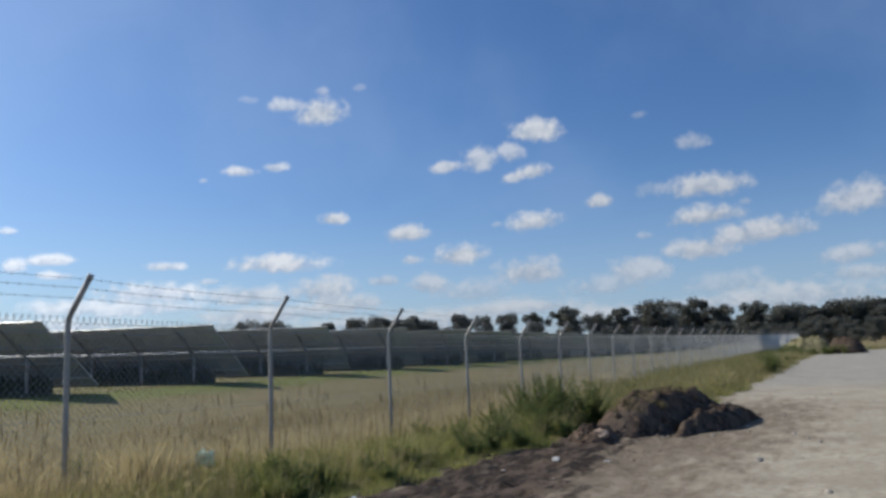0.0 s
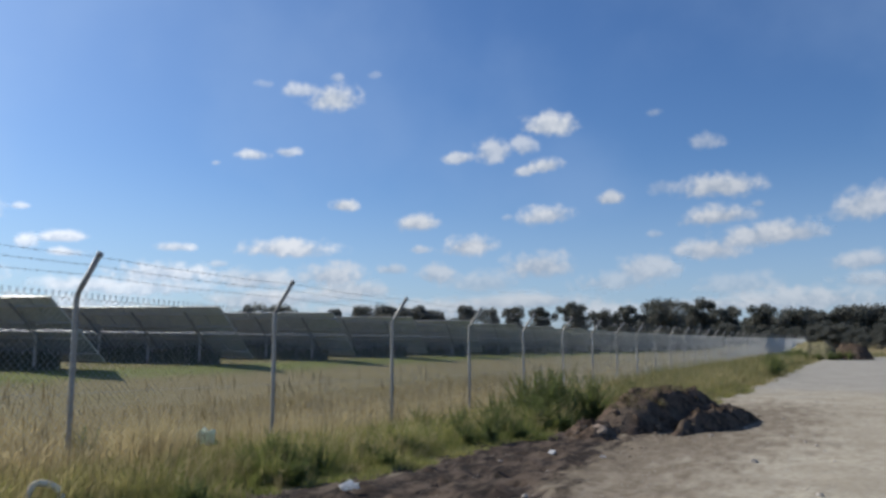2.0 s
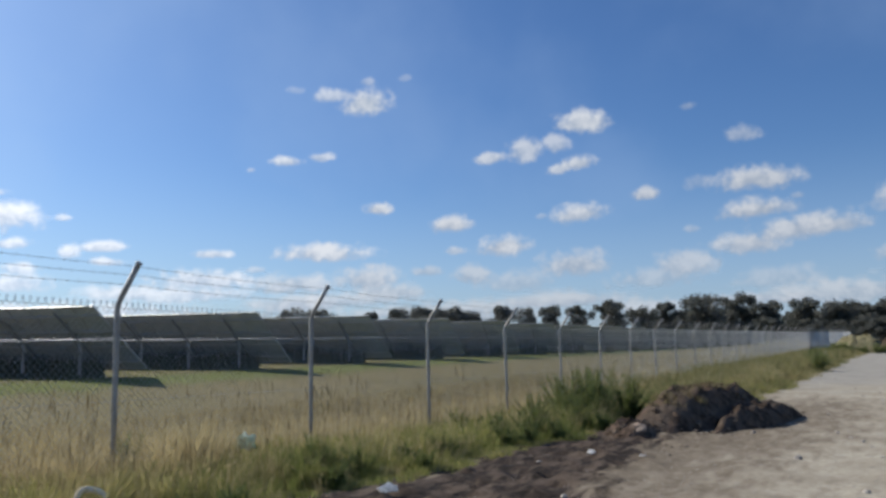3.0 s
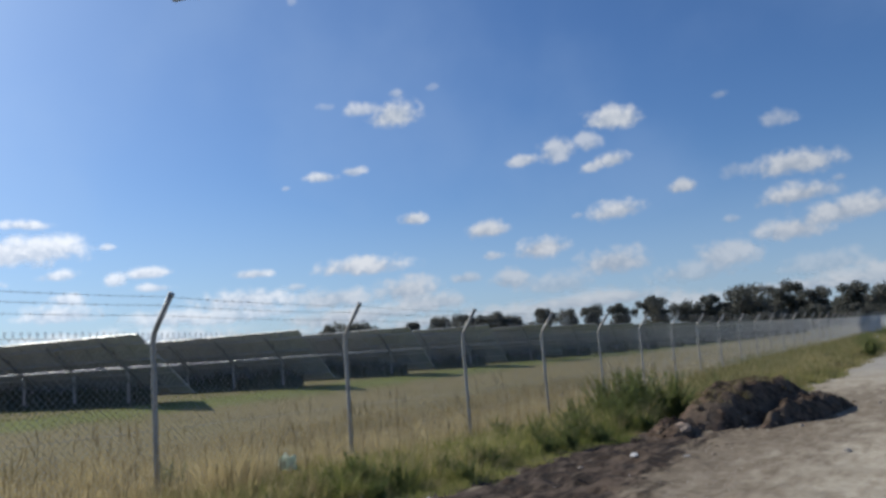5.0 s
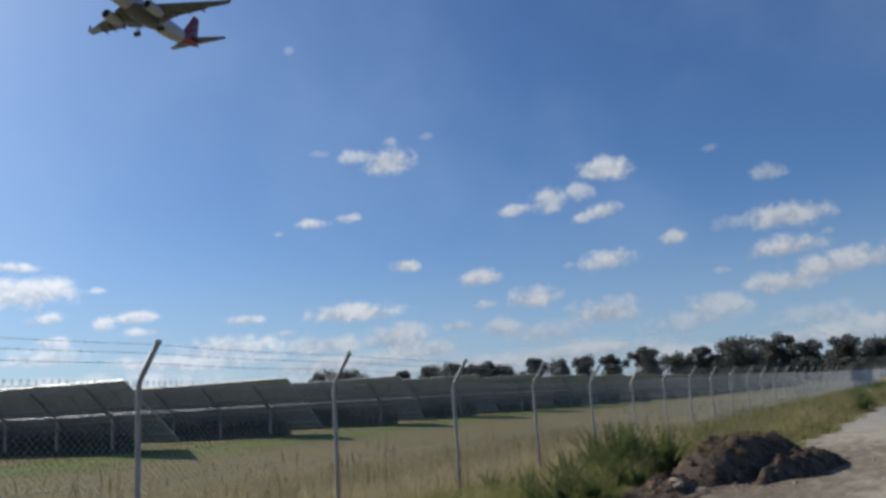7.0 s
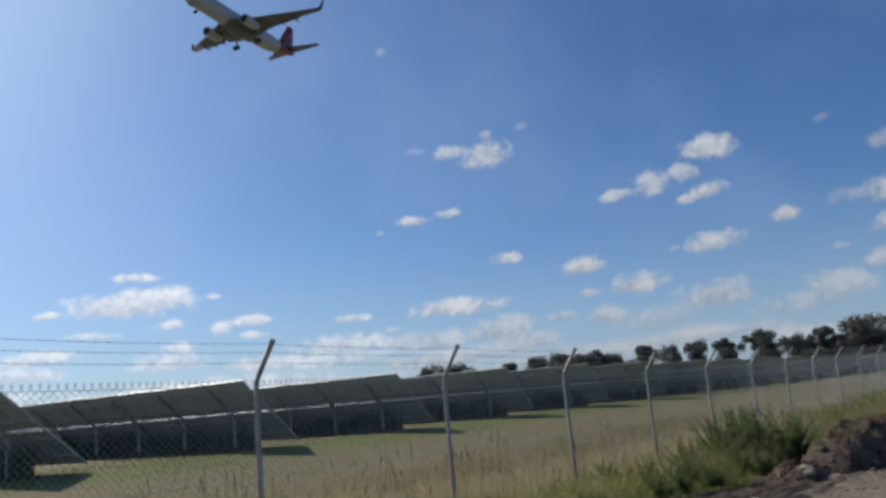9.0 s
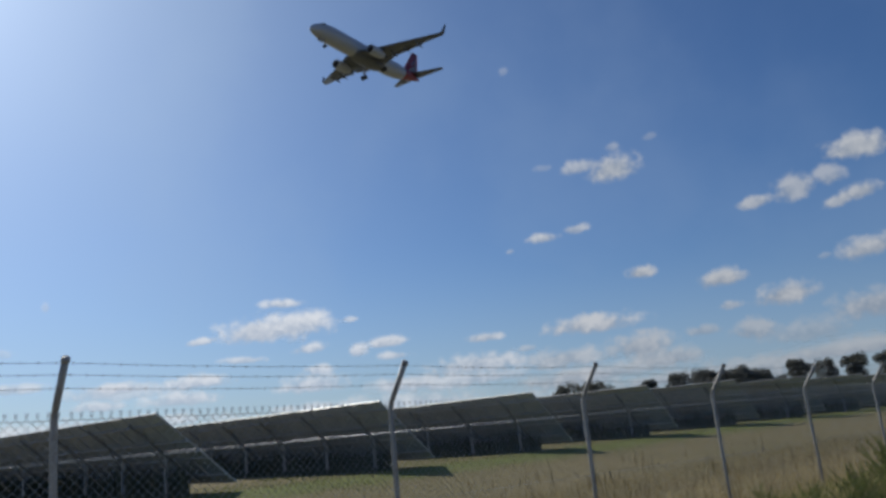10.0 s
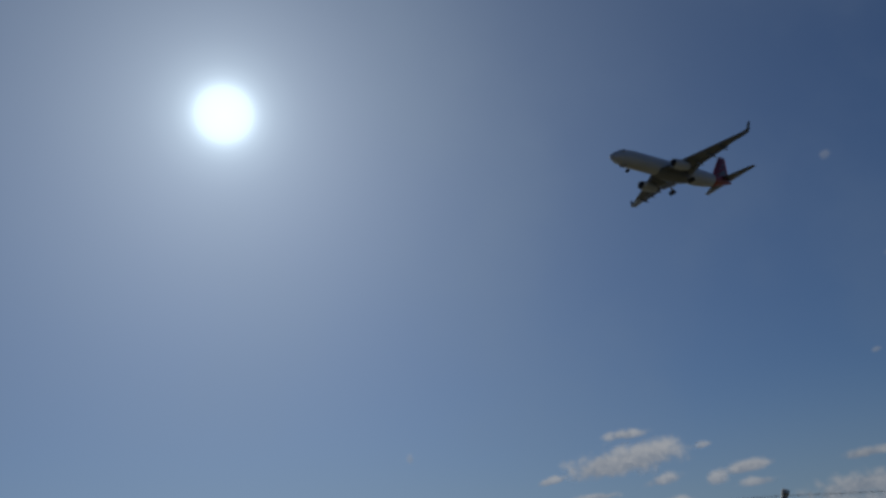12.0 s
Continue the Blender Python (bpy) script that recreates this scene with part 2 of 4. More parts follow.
M_GROUND = ground_material()
M_CLOUD = cloud_material()
M_GALV = surface("galvanised_steel", (0.27, 0.262, 0.243), (0.43, 0.418, 0.385), 40, 3, 0.55, 0.25, 0.15, 0.002)
M_WIRE = surface("fence_wire", (0.36, 0.365, 0.36), (0.47, 0.475, 0.465), 60, 2, 0.55, 0.2, 0.1, 0.001)
M_BARB = surface("barbed_wire", (0.2, 0.205, 0.215), (0.32, 0.325, 0.335), 60, 2, 0.6, 0.4, 0.1, 0.001)
M_BACK = surface("panel_backsheet", (0.37, 0.39, 0.40), (0.47, 0.49, 0.495), 3, 0.6, 0.65, 0, 0.05, 0.002, 0.12)
M_CELL = surface("solar_glass", (0.012, 0.018, 0.04), (0.02, 0.028, 0.055), 6, 1, 0.12, 0, 0.02, 0.001, 0.1)
M_ALU = surface("panel_frame", (0.36, 0.365, 0.37), (0.45, 0.455, 0.46), 8, 1, 0.45, 0.5, 0.05, 0.001)
M_STRUT = surface("weathered_strut", (0.22, 0.22, 0.215), (0.29, 0.29, 0.28), 8, 1, 0.6, 0.3, 0.1, 0.001)
M_RAIL = surface("steel_rail", (0.42, 0.42, 0.41), (0.55, 0.55, 0.535), 8, 1, 0.5, 0.4, 0.1, 0.001)
def soil_material():
    """Dug soil: dark damp lumps, red-brown crumbs and a greyer dried crust in patches."""
    m, n, l, s = shader("heaped_soil")
    big, mid, fine = noise_at(n, l, 1.7, 4, 0.6), noise_at(n, l, 4.5, 5, 0.65), noise_at(n, l, 16, 4, 0.6)
    col = mix_of(n, l, sharpen(n, l, mid, 0.4, 0.6), (0.042, 0.030, 0.022), (0.155, 0.108, 0.078))
    col = mix_of(n, l, sharpen(n, l, big, 0.5, 0.66), col, (0.13, 0.10, 0.076))
    col = mix_of(n, l, sharpen(n, l, fine, 0.5, 0.72), col, (0.06, 0.045, 0.034))
    l.new(col, s.inputs["Base Color"])
    s.inputs["Roughness"].default_value, s.inputs["Specular IOR Level"].default_value = 0.97, 0.1
    bumped(n, l, s, calc(n, l, "ADD", calc(n, l, "MULTIPLY", mid, 0.65), calc(n, l, "MULTIPLY", fine, 0.35)), 1.0, 0.14)
    return m


M_SOIL = soil_material()
M_DIRT = surface("crumbled_soil", (0.020, 0.014, 0.0105), (0.105, 0.074, 0.052), 6, 2.2, 0.95, 0, 1.0, 0.12)
M_SOIL_DRY = surface("dry_soil", (0.09, 0.068, 0.049), (0.165, 0.126, 0.09), 9, 1.5, 0.95, 0, 0.8, 0.05, 0.3)
M_TURF = surface("dry_turf", (0.13, 0.125, 0.06), (0.27, 0.225, 0.12), 6, 0.8, 0.95, 0, 0.9, 0.08)
M_STONE = surface("stone", (0.30, 0.27, 0.23), (0.45, 0.41, 0.36), 12, 3, 0.9, 0, 0.6, 0.01, 0.4)
M_STRAW = foliage("dry_grass", [(0.29, 0.25, 0.118), (0.44, 0.365, 0.19), (0.55, 0.46, 0.265), (0.38, 0.305, 0.16)], 0.55)
M_GREEN = foliage("green_grass", [(0.125, 0.16, 0.038), (0.22, 0.25, 0.07), (0.34, 0.325, 0.115), (0.45, 0.385, 0.175)], 0.55)
M_OLIVE = foliage("olive_grass", [(0.13, 0.145, 0.055), (0.22, 0.215, 0.085), (0.34, 0.295, 0.14), (0.44, 0.37, 0.20)], 0.45)
M_FIELD = foliage("field_grass", [(0.185, 0.17, 0.075), (0.24, 0.203, 0.098), (0.295, 0.243, 0.128), (0.20, 0.175, 0.08)], 0.4)
M_LUSH = foliage("lush_grass", [(0.125, 0.16, 0.038), (0.165, 0.19, 0.055), (0.215, 0.215, 0.08)], 0.45)
M_DRY = foliage("thin_dry_grass", [(0.21, 0.18, 0.082), (0.32, 0.262, 0.132), (0.41, 0.335, 0.182), (0.275, 0.222, 0.11)], 0.5)
M_STALK = foliage("dry_stalk", [(0.16, 0.13, 0.06), (0.26, 0.20, 0.10), (0.38, 0.31, 0.17)], 0.3)
# Grass tone darkened past its own colour to deepen the shade under the rows.
M_SHADE_TONED = foliage("shade_toned_grass", [(0.07, 0.085, 0.055), (0.105, 0.12, 0.075), (0.14, 0.15, 0.095)], 0.3)
M_WEED = foliage("weed_leaf", [(0.125, 0.16, 0.05), (0.20, 0.245, 0.08), (0.33, 0.34, 0.15)], 0.6)
M_STEM = surface("weed_stem", (0.12, 0.13, 0.05), (0.2, 0.17, 0.08), 20, 2, 0.8)
M_LEAF = foliage("gum_leaf", [(0.085, 0.095, 0.085), (0.14, 0.145, 0.125), (0.20, 0.195, 0.165)], 0.35)
M_BARK = surface("gum_bark", (0.13, 0.10, 0.08), (0.28, 0.24, 0.20), 4, 0.6, 0.9, 0, 0.6, 0.03)
M_RIDGE = surface("wooded_ridge", (0.055, 0.075, 0.06), (0.085, 0.10, 0.075), 0.12, 0.02, 0.95, 0, 0.5, 1.0)
M_PLASTIC = foliage("plastic_bag", [(0.80, 0.80, 0.79), (0.86, 0.86, 0.85), (0.90, 0.90, 0.89)], 0.5, 0.4)
M_PLASTIC_G = foliage("pale_green_plastic", [(0.62, 0.74, 0.58), (0.74, 0.81, 0.67), (0.82, 0.86, 0.75)], 0.4, 0.4)
M_HOSE = surface("sun_bleached_hose", (0.74, 0.63, 0.45), (0.84, 0.73, 0.55), 15, 3, 0.6)
# White and grey paint kept dim and bluish to carry the underside's shade.
M_WHITE_DIM = surface("aircraft_white_dim", (0.34, 0.38, 0.45), (0.40, 0.44, 0.50), 1.5, 0.2, 0.3, 0, 0.02, 0.005)
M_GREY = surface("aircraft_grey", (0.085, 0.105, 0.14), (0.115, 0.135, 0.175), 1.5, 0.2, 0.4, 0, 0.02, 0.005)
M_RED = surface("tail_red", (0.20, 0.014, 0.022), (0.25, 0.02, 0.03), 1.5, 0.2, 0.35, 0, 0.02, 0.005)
M_DARK = surface("dark_metal", (0.025, 0.025, 0.028), (0.05, 0.05, 0.055), 6, 1, 0.5, 0.5)
M_TYRE = surface("tyre_rubber", (0.02, 0.02, 0.02), (0.035, 0.035, 0.035), 20, 3, 0.85)
M_GLASS = surface("cockpit_glass", (0.01, 0.012, 0.015), (0.02, 0.022, 0.026), 3, 1, 0.08)


# ---- mesh helpers ----
def part(name, bm, material, parent=None, label="", smooth=False):
    me = bpy.data.meshes.new(name)
    bm.to_mesh(me)
    bm.free()
    return shared(name, me, material, parent, label, smooth)


def shared(name, me, material=None, parent=None, label="", smooth=False):
    if material is not None:
        for mt in material if isinstance(material, (list, tuple)) else (material,):
            me.materials.append(mt)
    if smooth:
        me.shade_smooth()
    ob = new(name, me)
    ob.parent = parent
    return tagged(ob, label=label)


def from_arrays(name, verts, faces, material, parent=None, label=""):
    me = bpy.data.meshes.new(name)
    me.from_pydata(verts, [], faces)
    me.update()
    return shared(name, me, material, parent, label)


def box(bm, size, m=None, bevel=0.0):
    r = bmesh.ops.create_cube(bm, size=1.0, matrix=(m or Matrix()) @ Matrix.Diagonal((*size, 1)))
    if bevel:
        edges = {e for v in r["verts"] for e in v.link_edges}
        bmesh.ops.bevel(bm, geom=list(edges), offset=bevel, segments=1, affect="EDGES")
    return r


def tube(bm, points, radii, sides=8, cap=True):
    """A round bar that follows the points."""
    rings = []
    pts = [Vector(p) for p in points]
    if isinstance(radii, (int, float)):
        radii = [radii] * len(pts)
    for i, p in enumerate(pts):
        d = (pts[min(i + 1, len(pts) - 1)] - pts[max(i - 1, 0)]).normalized()
        u = d.cross(Vector((0, 0, 1)) if abs(d.z) < 0.9 else Vector((0, 1, 0))).normalized()
        w = d.cross(u)
        rings.append([bm.verts.new(p + (u * math.cos(a) + w * math.sin(a)) * radii[i]) for a in (2 * math.pi * k / sides for k in range(sides))])
    for a, b in zip(rings, rings[1:]):
        for k in range(sides):
            bm.faces.new((a[k], a[(k + 1) % sides], b[(k + 1) % sides], b[k]))
    if cap:
        bm.faces.new(rings[0][::-1])
        bm.faces.new(rings[-1])


def loft(bm, rings, cap=True):
    vs = [[bm.verts.new(p) for p in r] for r in rings]
    k = len(vs[0])
    for a, b in zip(vs, vs[1:]):
        for i in range(k):
            bm.faces.new((a[i], a[(i + 1) % k], b[(i + 1) % k], b[i]))
    if cap:
        bm.faces.new(vs[0][::-1])
        bm.faces.new(vs[-1])
    bmesh.ops.recalc_face_normals(bm, faces=bm.faces[:])
    return vs


# ---- the ground: dips along the fence, climbs gently to the solar field ----
def profile(y):
    return float(np.interp(y, (-6, 5.78, 12.8, 18, 70, 200), (0.28, 0.0, -0.15, -0.23, -0.27, -0.25)))


def land(x, y):
    u = min(max((-8.5 - x) / 16.5, 0.0), 1.0)
    u = u + 0.06 * math.sin(u * math.pi * 2)
    field = float(np.interp(y, (-60, 10, 28, 50, 70, 98, 131, 170), (0.80, 0.57, 0.51, 0.49, 0.33, 0.08, -0.1, -0.2)))
    return profile(y) * (1 - u) + field * u + 0.014 * min(max(-25 - x, 0), 45)


EDGE = [(-40, -5.3), (6, -5.2), (8.1, -5.05), (9.5, -4.9), (12.4, -4.75), (14.1, -4.4), (18, -4.0), (24, -3.15), (27, -2.9), (31, -2.65), (34.4, -2.55), (52, -1.8), (62, -1.9), (76, -1.0), (92, 0.6), (99, 6.0), (104, 22.0), (112, 60.0), (170, 90.0)]


def edge_x(y):
    ragged = 0.2 * math.sin(y * 0.9) + 0.14 * math.sin(y * 2.3 + 1)
    return float(np.interp(y, [e[0] for e in EDGE], [e[1] for e in EDGE])) + ragged * min(max((y - 16) / 6, 0.25), 1)


def axis(stops):
    out = []
    for a, b, step in stops:
        out += list(np.arange(a, b, step))
    return out + [stops[-1][1]]


def build_ground():
    xs = axis([(-3000, -400, 400), (-400, -90, 30), (-90, -34, 4), (-34, -12, 0.8), (-12, 4, 0.16), (4, 14, 0.8), (14, 60, 5), (60, 400, 40), (400, 3000, 400)])
    ys = axis([(-3000, -400, 400), (-400, -40, 40), (-40, 3, 2.0), (3, 24, 0.16), (24, 44, 0.4), (44, 110, 1.4), (110, 400, 20), (400, 4400, 400)])
    verts, zones = [], {"road": [], "dirt": [], "verge": [], "lush": [], "tan": [], "brown": []}
    for y in ys:
        ex = edge_x(y)
        for x in xs:
            z = land(x, y)
            off = x - ex + 0.35 * noise.noise((x * 0.9, y * 0.9, 3.0))
            road = min(max(0.5 + off / 0.8, 0), 1) if x < 60 else 0
            near = 1 if 4 < y < 20 else 0
            strip = max(0.0, 1 - abs(off - float(np.interp(y, (8, 11, 14), (1.15, 0.8, 0.4)))) / float(np.interp(y, (8, 11, 14), (1.9, 1.6, 1.2)))) * min(max((22 - y) / 6, 0), 1) * min(max((y - 3) / 3, 0), 1)
            dirt = min(1.0, 1.5 * strip)
            tan = min(max(1.5 - abs(off - 1.6) / 7.0, 0), 1) * min(max((42 - y) / 20, 0), 1) if off > 0 else 0
            brown = min(max(1.25 - abs(off - 1.1) / 3.6, 0), 1) * min(max((31 - y) / 11, 0), 1) if off > -0.5 else 0
            verge = min(max((x + 13.5) / 4.0, 0), 1) * (1 - road)
            lush = min(max(0.75 - abs(x + 24) / 7, 0), 1)
            if near and -12 < x < 4:
                z += 0.085 * dirt * noise.fractal((x * 4.6 + y * 1.2, y * 2.2, 0.0), 0.5, 2.1, 5) + 0.03 * dirt
                z += 0.022 * road * noise.fractal((x * 1.2, y * 1.2, 9.0), 0.9, 2.0, 4)
            z += 0.03 * (1 - road) * noise.noise((x * 0.35, y * 0.35, 5.0)) if abs(x) < 80 and abs(y) < 120 else 0
            verts.append((x, y, z))
            for key, val in (("road", road), ("dirt", dirt), ("verge", verge), ("lush", lush), ("tan", tan), ("brown", brown)):
                zones[key].append(val)
    nx = len(xs)
    faces = [(j * nx + i, j * nx + i + 1, (j + 1) * nx + i + 1, (j + 1) * nx + i) for j in range(len(ys) - 1) for i in range(nx - 1)]
    ob = from_arrays("ground", verts, faces, M_GROUND)
    for key, vals in zones.items():
        ob.data.attributes.new(key, "FLOAT", "POINT").data.foreach_set("value", vals)
    ob.data.shade_smooth()
    return tagged(ob, "dry grass field beside a pale gravel track with a dark soil edge", "ground", kind="structure")


build_ground()

# ---- sky: cumulus over the horizon, bearing, height, width, depth in degrees, density ----
HIGH = [
    (33.87, 17.33, 3.68, 2.32, 1),
    (36.42, 17.77, 2.78, 1.27, 0.75),
    (33.63, 18.78, 1.12, 0.72, 0.45),
    (38.96, 18.10, 1.33, 0.63, 0.3),
    (30.90, 19.05, 0.96, 0.56, 0.25),
    (39.61, 13.12, 2.30, 0.87, 0.9),
    (37.14, 13.46, 1.84, 0.80, 0.75),
    (42.14, 12.45, 0.71, 0.47, 0.5),
    (17.76, 15.42, 4.36, 1.94, 1),
    (24.67, 13.23, 2.37, 0.98, 0.85),
    (22.04, 13.68, 2.69, 2.12, 0.8),
    (19.80, 13.99, 1.95, 1.55, 0.7),
    (18.14, 12.55, 2.68, 1.22, 0.95),
    (19.61, 12.24, 2.04, 0.90, 0.85),
    (6.96, 13.63, 2.80, 1.40, 0.5),
    (10.37, 15.93, 1.10, 0.71, 0.35),
    (9.98, 10.68, 2.14, 1.35, 0.3),
]
MIDDLE = [
    (33.03, 9.73, 2.12, 1.14, 1),
    (27.71, 8.48, 3.37, 1.48, 1),
    (23.96, 6.81, 4.11, 1.73, 1),
    (27.44, 6.66, 1.56, 0.74, 0.7),
    (13.60, 10.07, 2.09, 1.13, 0.9),
    (18.35, 8.94, 4.33, 1.71, 0.95),
    (6.16, 10.50, 5.83, 2.02, 0.95),
    (6.33, 8.45, 5.26, 1.64, 0.95),
    (3.60, 7.05, 7.20, 2.0, 0.9),
    (6.95, 6.15, 5.2, 1.6, 0.85),
    (1.2, 7.0, 4.0, 1.2, 0.7),
    (-3.17, 8.65, 5.08, 2.40, 0.85),
    (10.62, 7.43, 1.19, 0.64, 0.4),
    (3.68, 9.19, 1.07, 0.61, 0.4),
    (21.04, 8.92, 0.90, 0.57, 0.35),
]
LOW = [
    (36.92, 6.52, 6.76, 1.69, 1),
    (18.76, 5.32, 5.10, 2.29, 0.8),
    (11.18, 5.07, 4.39, 2.23, 0.7),
    (-2.49, 5.07, 4.37, 1.46, 0.7),
    (-3.02, 3.85, 4.71, 1.23, 0.6),
    (51.94, 6.85, 3.16, 0.81, 0.9),
    (44.77, 6.50, 2.79, 0.77, 0.9),
    (54.42, 8.72, 1.08, 0.57, 0.6),
    (54.04, 6.49, 1.30, 1.01, 0.7),
    (51.43, 5.86, 2.58, 0.66, 0.6),
    (29.47, 5.18, 2.29, 0.90, 0.6),
    (26.20, 4.76, 3.04, 1.72, 0.7),
    (41.79, 5.41, 1.57, 0.55, 0.5),
]
BANK = [
    (45.13, 4.69, 7.33, 1.78, 0.85),
    (39.11, 4.37, 5.98, 1.67, 0.8),
    (33.76, 4.62, 4.87, 2.11, 0.85),
    (31.97, 3.63, 5.70, 1.47, 0.75),
    (22.92, 4.21, 5.74, 1.89, 0.5),
    (13.21, 4.12, 6.43, 1.69, 0.5),
    (5.24, 3.81, 5.79, 1.78, 0.4),
    (46.92, 3.65, 12.19, 1.37, 0.75),
    (36.78, 3.07, 12.85, 1.28, 0.7),
    (20.54, 2.75, 11.44, 1.63, 0.4),
    (50.72, 3.83, 5.92, 1.26, 0.6),
]
WEST = [
    (59.42, 8.45, 8.24, 2.20, 1),
    (60.9, 8.2, 4.8, 1.7, 1),
    (57.9, 8.75, 4.6, 1.7, 1),
    (59.20, 10.21, 2.99, 0.79, 0.95),
    (57.33, 6.90, 2.61, 0.87, 0.9),
    (64.84, 7.90, 2.35, 0.61, 0.9),
    (62.05, 6.44, 3.16, 0.62, 0.8),
    (51.81, 6.92, 2.75, 0.97, 0.9),
    (53.83, 6.52, 1.36, 1.20, 0.7),
    (51.67, 5.94, 1.86, 0.65, 0.7),
    (56.79, 5.32, 2.45, 1.03, 0.8),
    (57.26, 4.38, 5.12, 1.57, 0.85),
    (65.12, 5.10, 4.89, 1.20, 0.9),
    (70.16, 5.08, 4.33, 1.01, 0.85),
    (66.17, 4.07, 5.22, 1.34, 0.8),
]
FAR_WEST = [
    (71.42, 4.00, 3.56, 0.85, 0.8),
    (40.94, 25.27, 0.8, 0.7, 0.28),
    (54.18, 8.71, 0.96, 0.40, 0.5),
    (78.17, 7.67, 3.79, 0.99, 0.55),
    (74.56, 10.62, 0.55, 0.78, 0.4),
    (82.98, 4.48, 3.61, 1.23, 0.85),
    (76.75, 5.44, 4.55, 0.91, 0.7),
    (70.42, 4.81, 7.02, 1.33, 0.6),
    (78.90, 4.44, 2.61, 0.89, 0.7),
    (86.02, 4.25, 2.81, 0.70, 0.7),
    (87.15, 5.20, 2.45, 0.63, 0.5),
]
SKY_R = 4300.0


def cloud(az, el, w, h, dense, k):
    a, e = radians(az), radians(el)
    d = Vector((-math.sin(a) * math.cos(e), math.cos(a) * math.cos(e), math.sin(e)))
    r = SKY_R + 4.0 * k
    me = bpy.data.meshes.new("cloud")
    hw, hh = r * math.tan(radians(w / 2)) * 1.42, r * math.tan(radians(h / 2)) * 1.55
    nx, ny = 8, 4
    vs, fs = [], []
    for j in range(ny + 1):
        for i in range(nx + 1):
            u, v = 2 * i / nx - 1, 2 * j / ny - 1
            vs.append((u * hw, v * hh, 0.12 * hw * (u * u + v * v)))
    for j in range(ny):
        for i in range(nx):
            q = j * (nx + 1) + i
            fs.append((q, q + 1, q + nx + 2, q + nx + 1))
    me.from_pydata(vs, [], fs)
    uv = me.uv_layers.new(name="UVMap")
    for lp in me.loops:
        x, y, _ = vs[lp.vertex_index]
        uv.data[lp.index].uv = (x / hw / 2 + 0.5, y / hh / 2 + 0.5)
    ob = shared("cloud", me, M_CLOUD)
    ob.matrix_world = look(d * r + Vector((0, 0, 1.6)), (0, 0, 1.6)) @ Matrix.Rotation(math.pi, 4, "Y") @ Matrix.Rotation(radians(3.5 + 4 * math.sin(k * 2.1) if el > 5.6 else 1), 4, "Z")
    # thin cloud edges light up toward the sun
    ob.color = (dense, (0.52 if az > 45 else 0.5 if el > 5.6 and az > 14 else 0.455) + 0.22 * min(max((az - 30) / 25, 0), 1), 0, 1)
    tagged(ob, "white cumulus cloud with a soft grey base" if dense > 0.6 else "thin wisp of white cloud in blue sky", "cloud", "clouds", "structure")


HAZE = [(76 - 6.2 * i, 2.3 + 0.5 * math.sin(i * 2.3), 9 + 3 * math.sin(i * 1.7), 1.5 + 0.4 * math.cos(i * 3.1), 0.7) for i in range(14)]
for k, row in enumerate(HIGH + MIDDLE + LOW + BANK + WEST + FAR_WEST + HAZE):
    cloud(*row, k)


# ---- the chain-link fence with bent posts and barbed wire ----
FX, FY, STEP, BEND, TIP, ARM = -7.25, 5.78, 3.5, 2.16, 2.53, 0.316
K0, K1 = -6, 45


def veer(s):
    """Further along, the fence bears slightly to the right."""
    return 0.03 * max(s - 27.0, 0.0) - 0.4 * min(max(s - 27.0, 0.0) / 20, 1) * 0.2


fence = new("chain_link_fence")
fence.location = (FX, FY, 0)
tagged(fence, "galvanised chain-link security fence with barbed wire on bent posts", "fence")


def post_mesh():
    bm = bmesh.new()
    pts = [(0, 0, -0.4), (0, 0, 1.0), (0, 0, BEND - 0.16)]
    for i in range(1, 6):
        a = radians(41) * i / 5
        pts.append((0.30 * (1 - math.cos(a)), 0, BEND - 0.16 + 0.30 * math.sin(a)))
    pts.append((ARM, 0, TIP))
    tube(bm, pts, 0.031, 10)
    tube(bm, [(ARM - 0.012, 0, TIP - 0.014), (ARM + 0.012, 0, TIP + 0.014)], 0.036, 10)
    for z in (0.35, 0.9, 1.45, 1.95):
        tube(bm, [(0, 0, z - 0.006), (0, 0, z + 0.006)], 0.035, 8)
    me = bpy.data.meshes.new("post")
    bm.to_mesh(me)
    bm.free()
    me.materials.append(M_GALV)
    me.shade_smooth()
    return me


def netting_mesh():
    """One bay of diamond mesh, crossing wires with twisted ends standing up along the top."""
    bm = bmesh.new()
    pitch, top, low = 0.081, 2.09, 0.05
    height = top - low
    r = 0.0021
    wires = int((STEP + height) / pitch) + 1
    def wire(a, b, r=r):
        d = (Vector(b) - Vector(a)).normalized()
        u = Vector((1, 0, 0))
        w = d.cross(u)
        q = [[bm.verts.new(Vector(p) + (u * math.cos(t) + w * math.sin(t)) * r) for t in (0.5, 2.6, 4.7)] for p in (a, b)]
        for i in range(3):
            bm.faces.new((q[0][i], q[0][(i + 1) % 3], q[1][(i + 1) % 3], q[1][i]))
    for sgn, dx in ((1, 0.002), (-1, -0.002)):
        for i in range(wires):
            s0 = i * pitch - height if sgn > 0 else i * pitch
            y0, y1 = (s0, s0 + height) if sgn > 0 else (s0, s0 - height)
            z0, z1 = low, top
            if y1 > y0:
                if y0 < 0: z0, y0 = low - y0, 0
                if y1 > STEP: z1, y1 = low + (STEP - s0), STEP
            else:
                if y0 > STEP: z0, y0 = low + (s0 - STEP), STEP
                if y1 < 0: z1, y1 = low + s0, 0
            if z1 - z0 > 0.02:
                wire((dx, y0, z0), (dx, y1, z1))
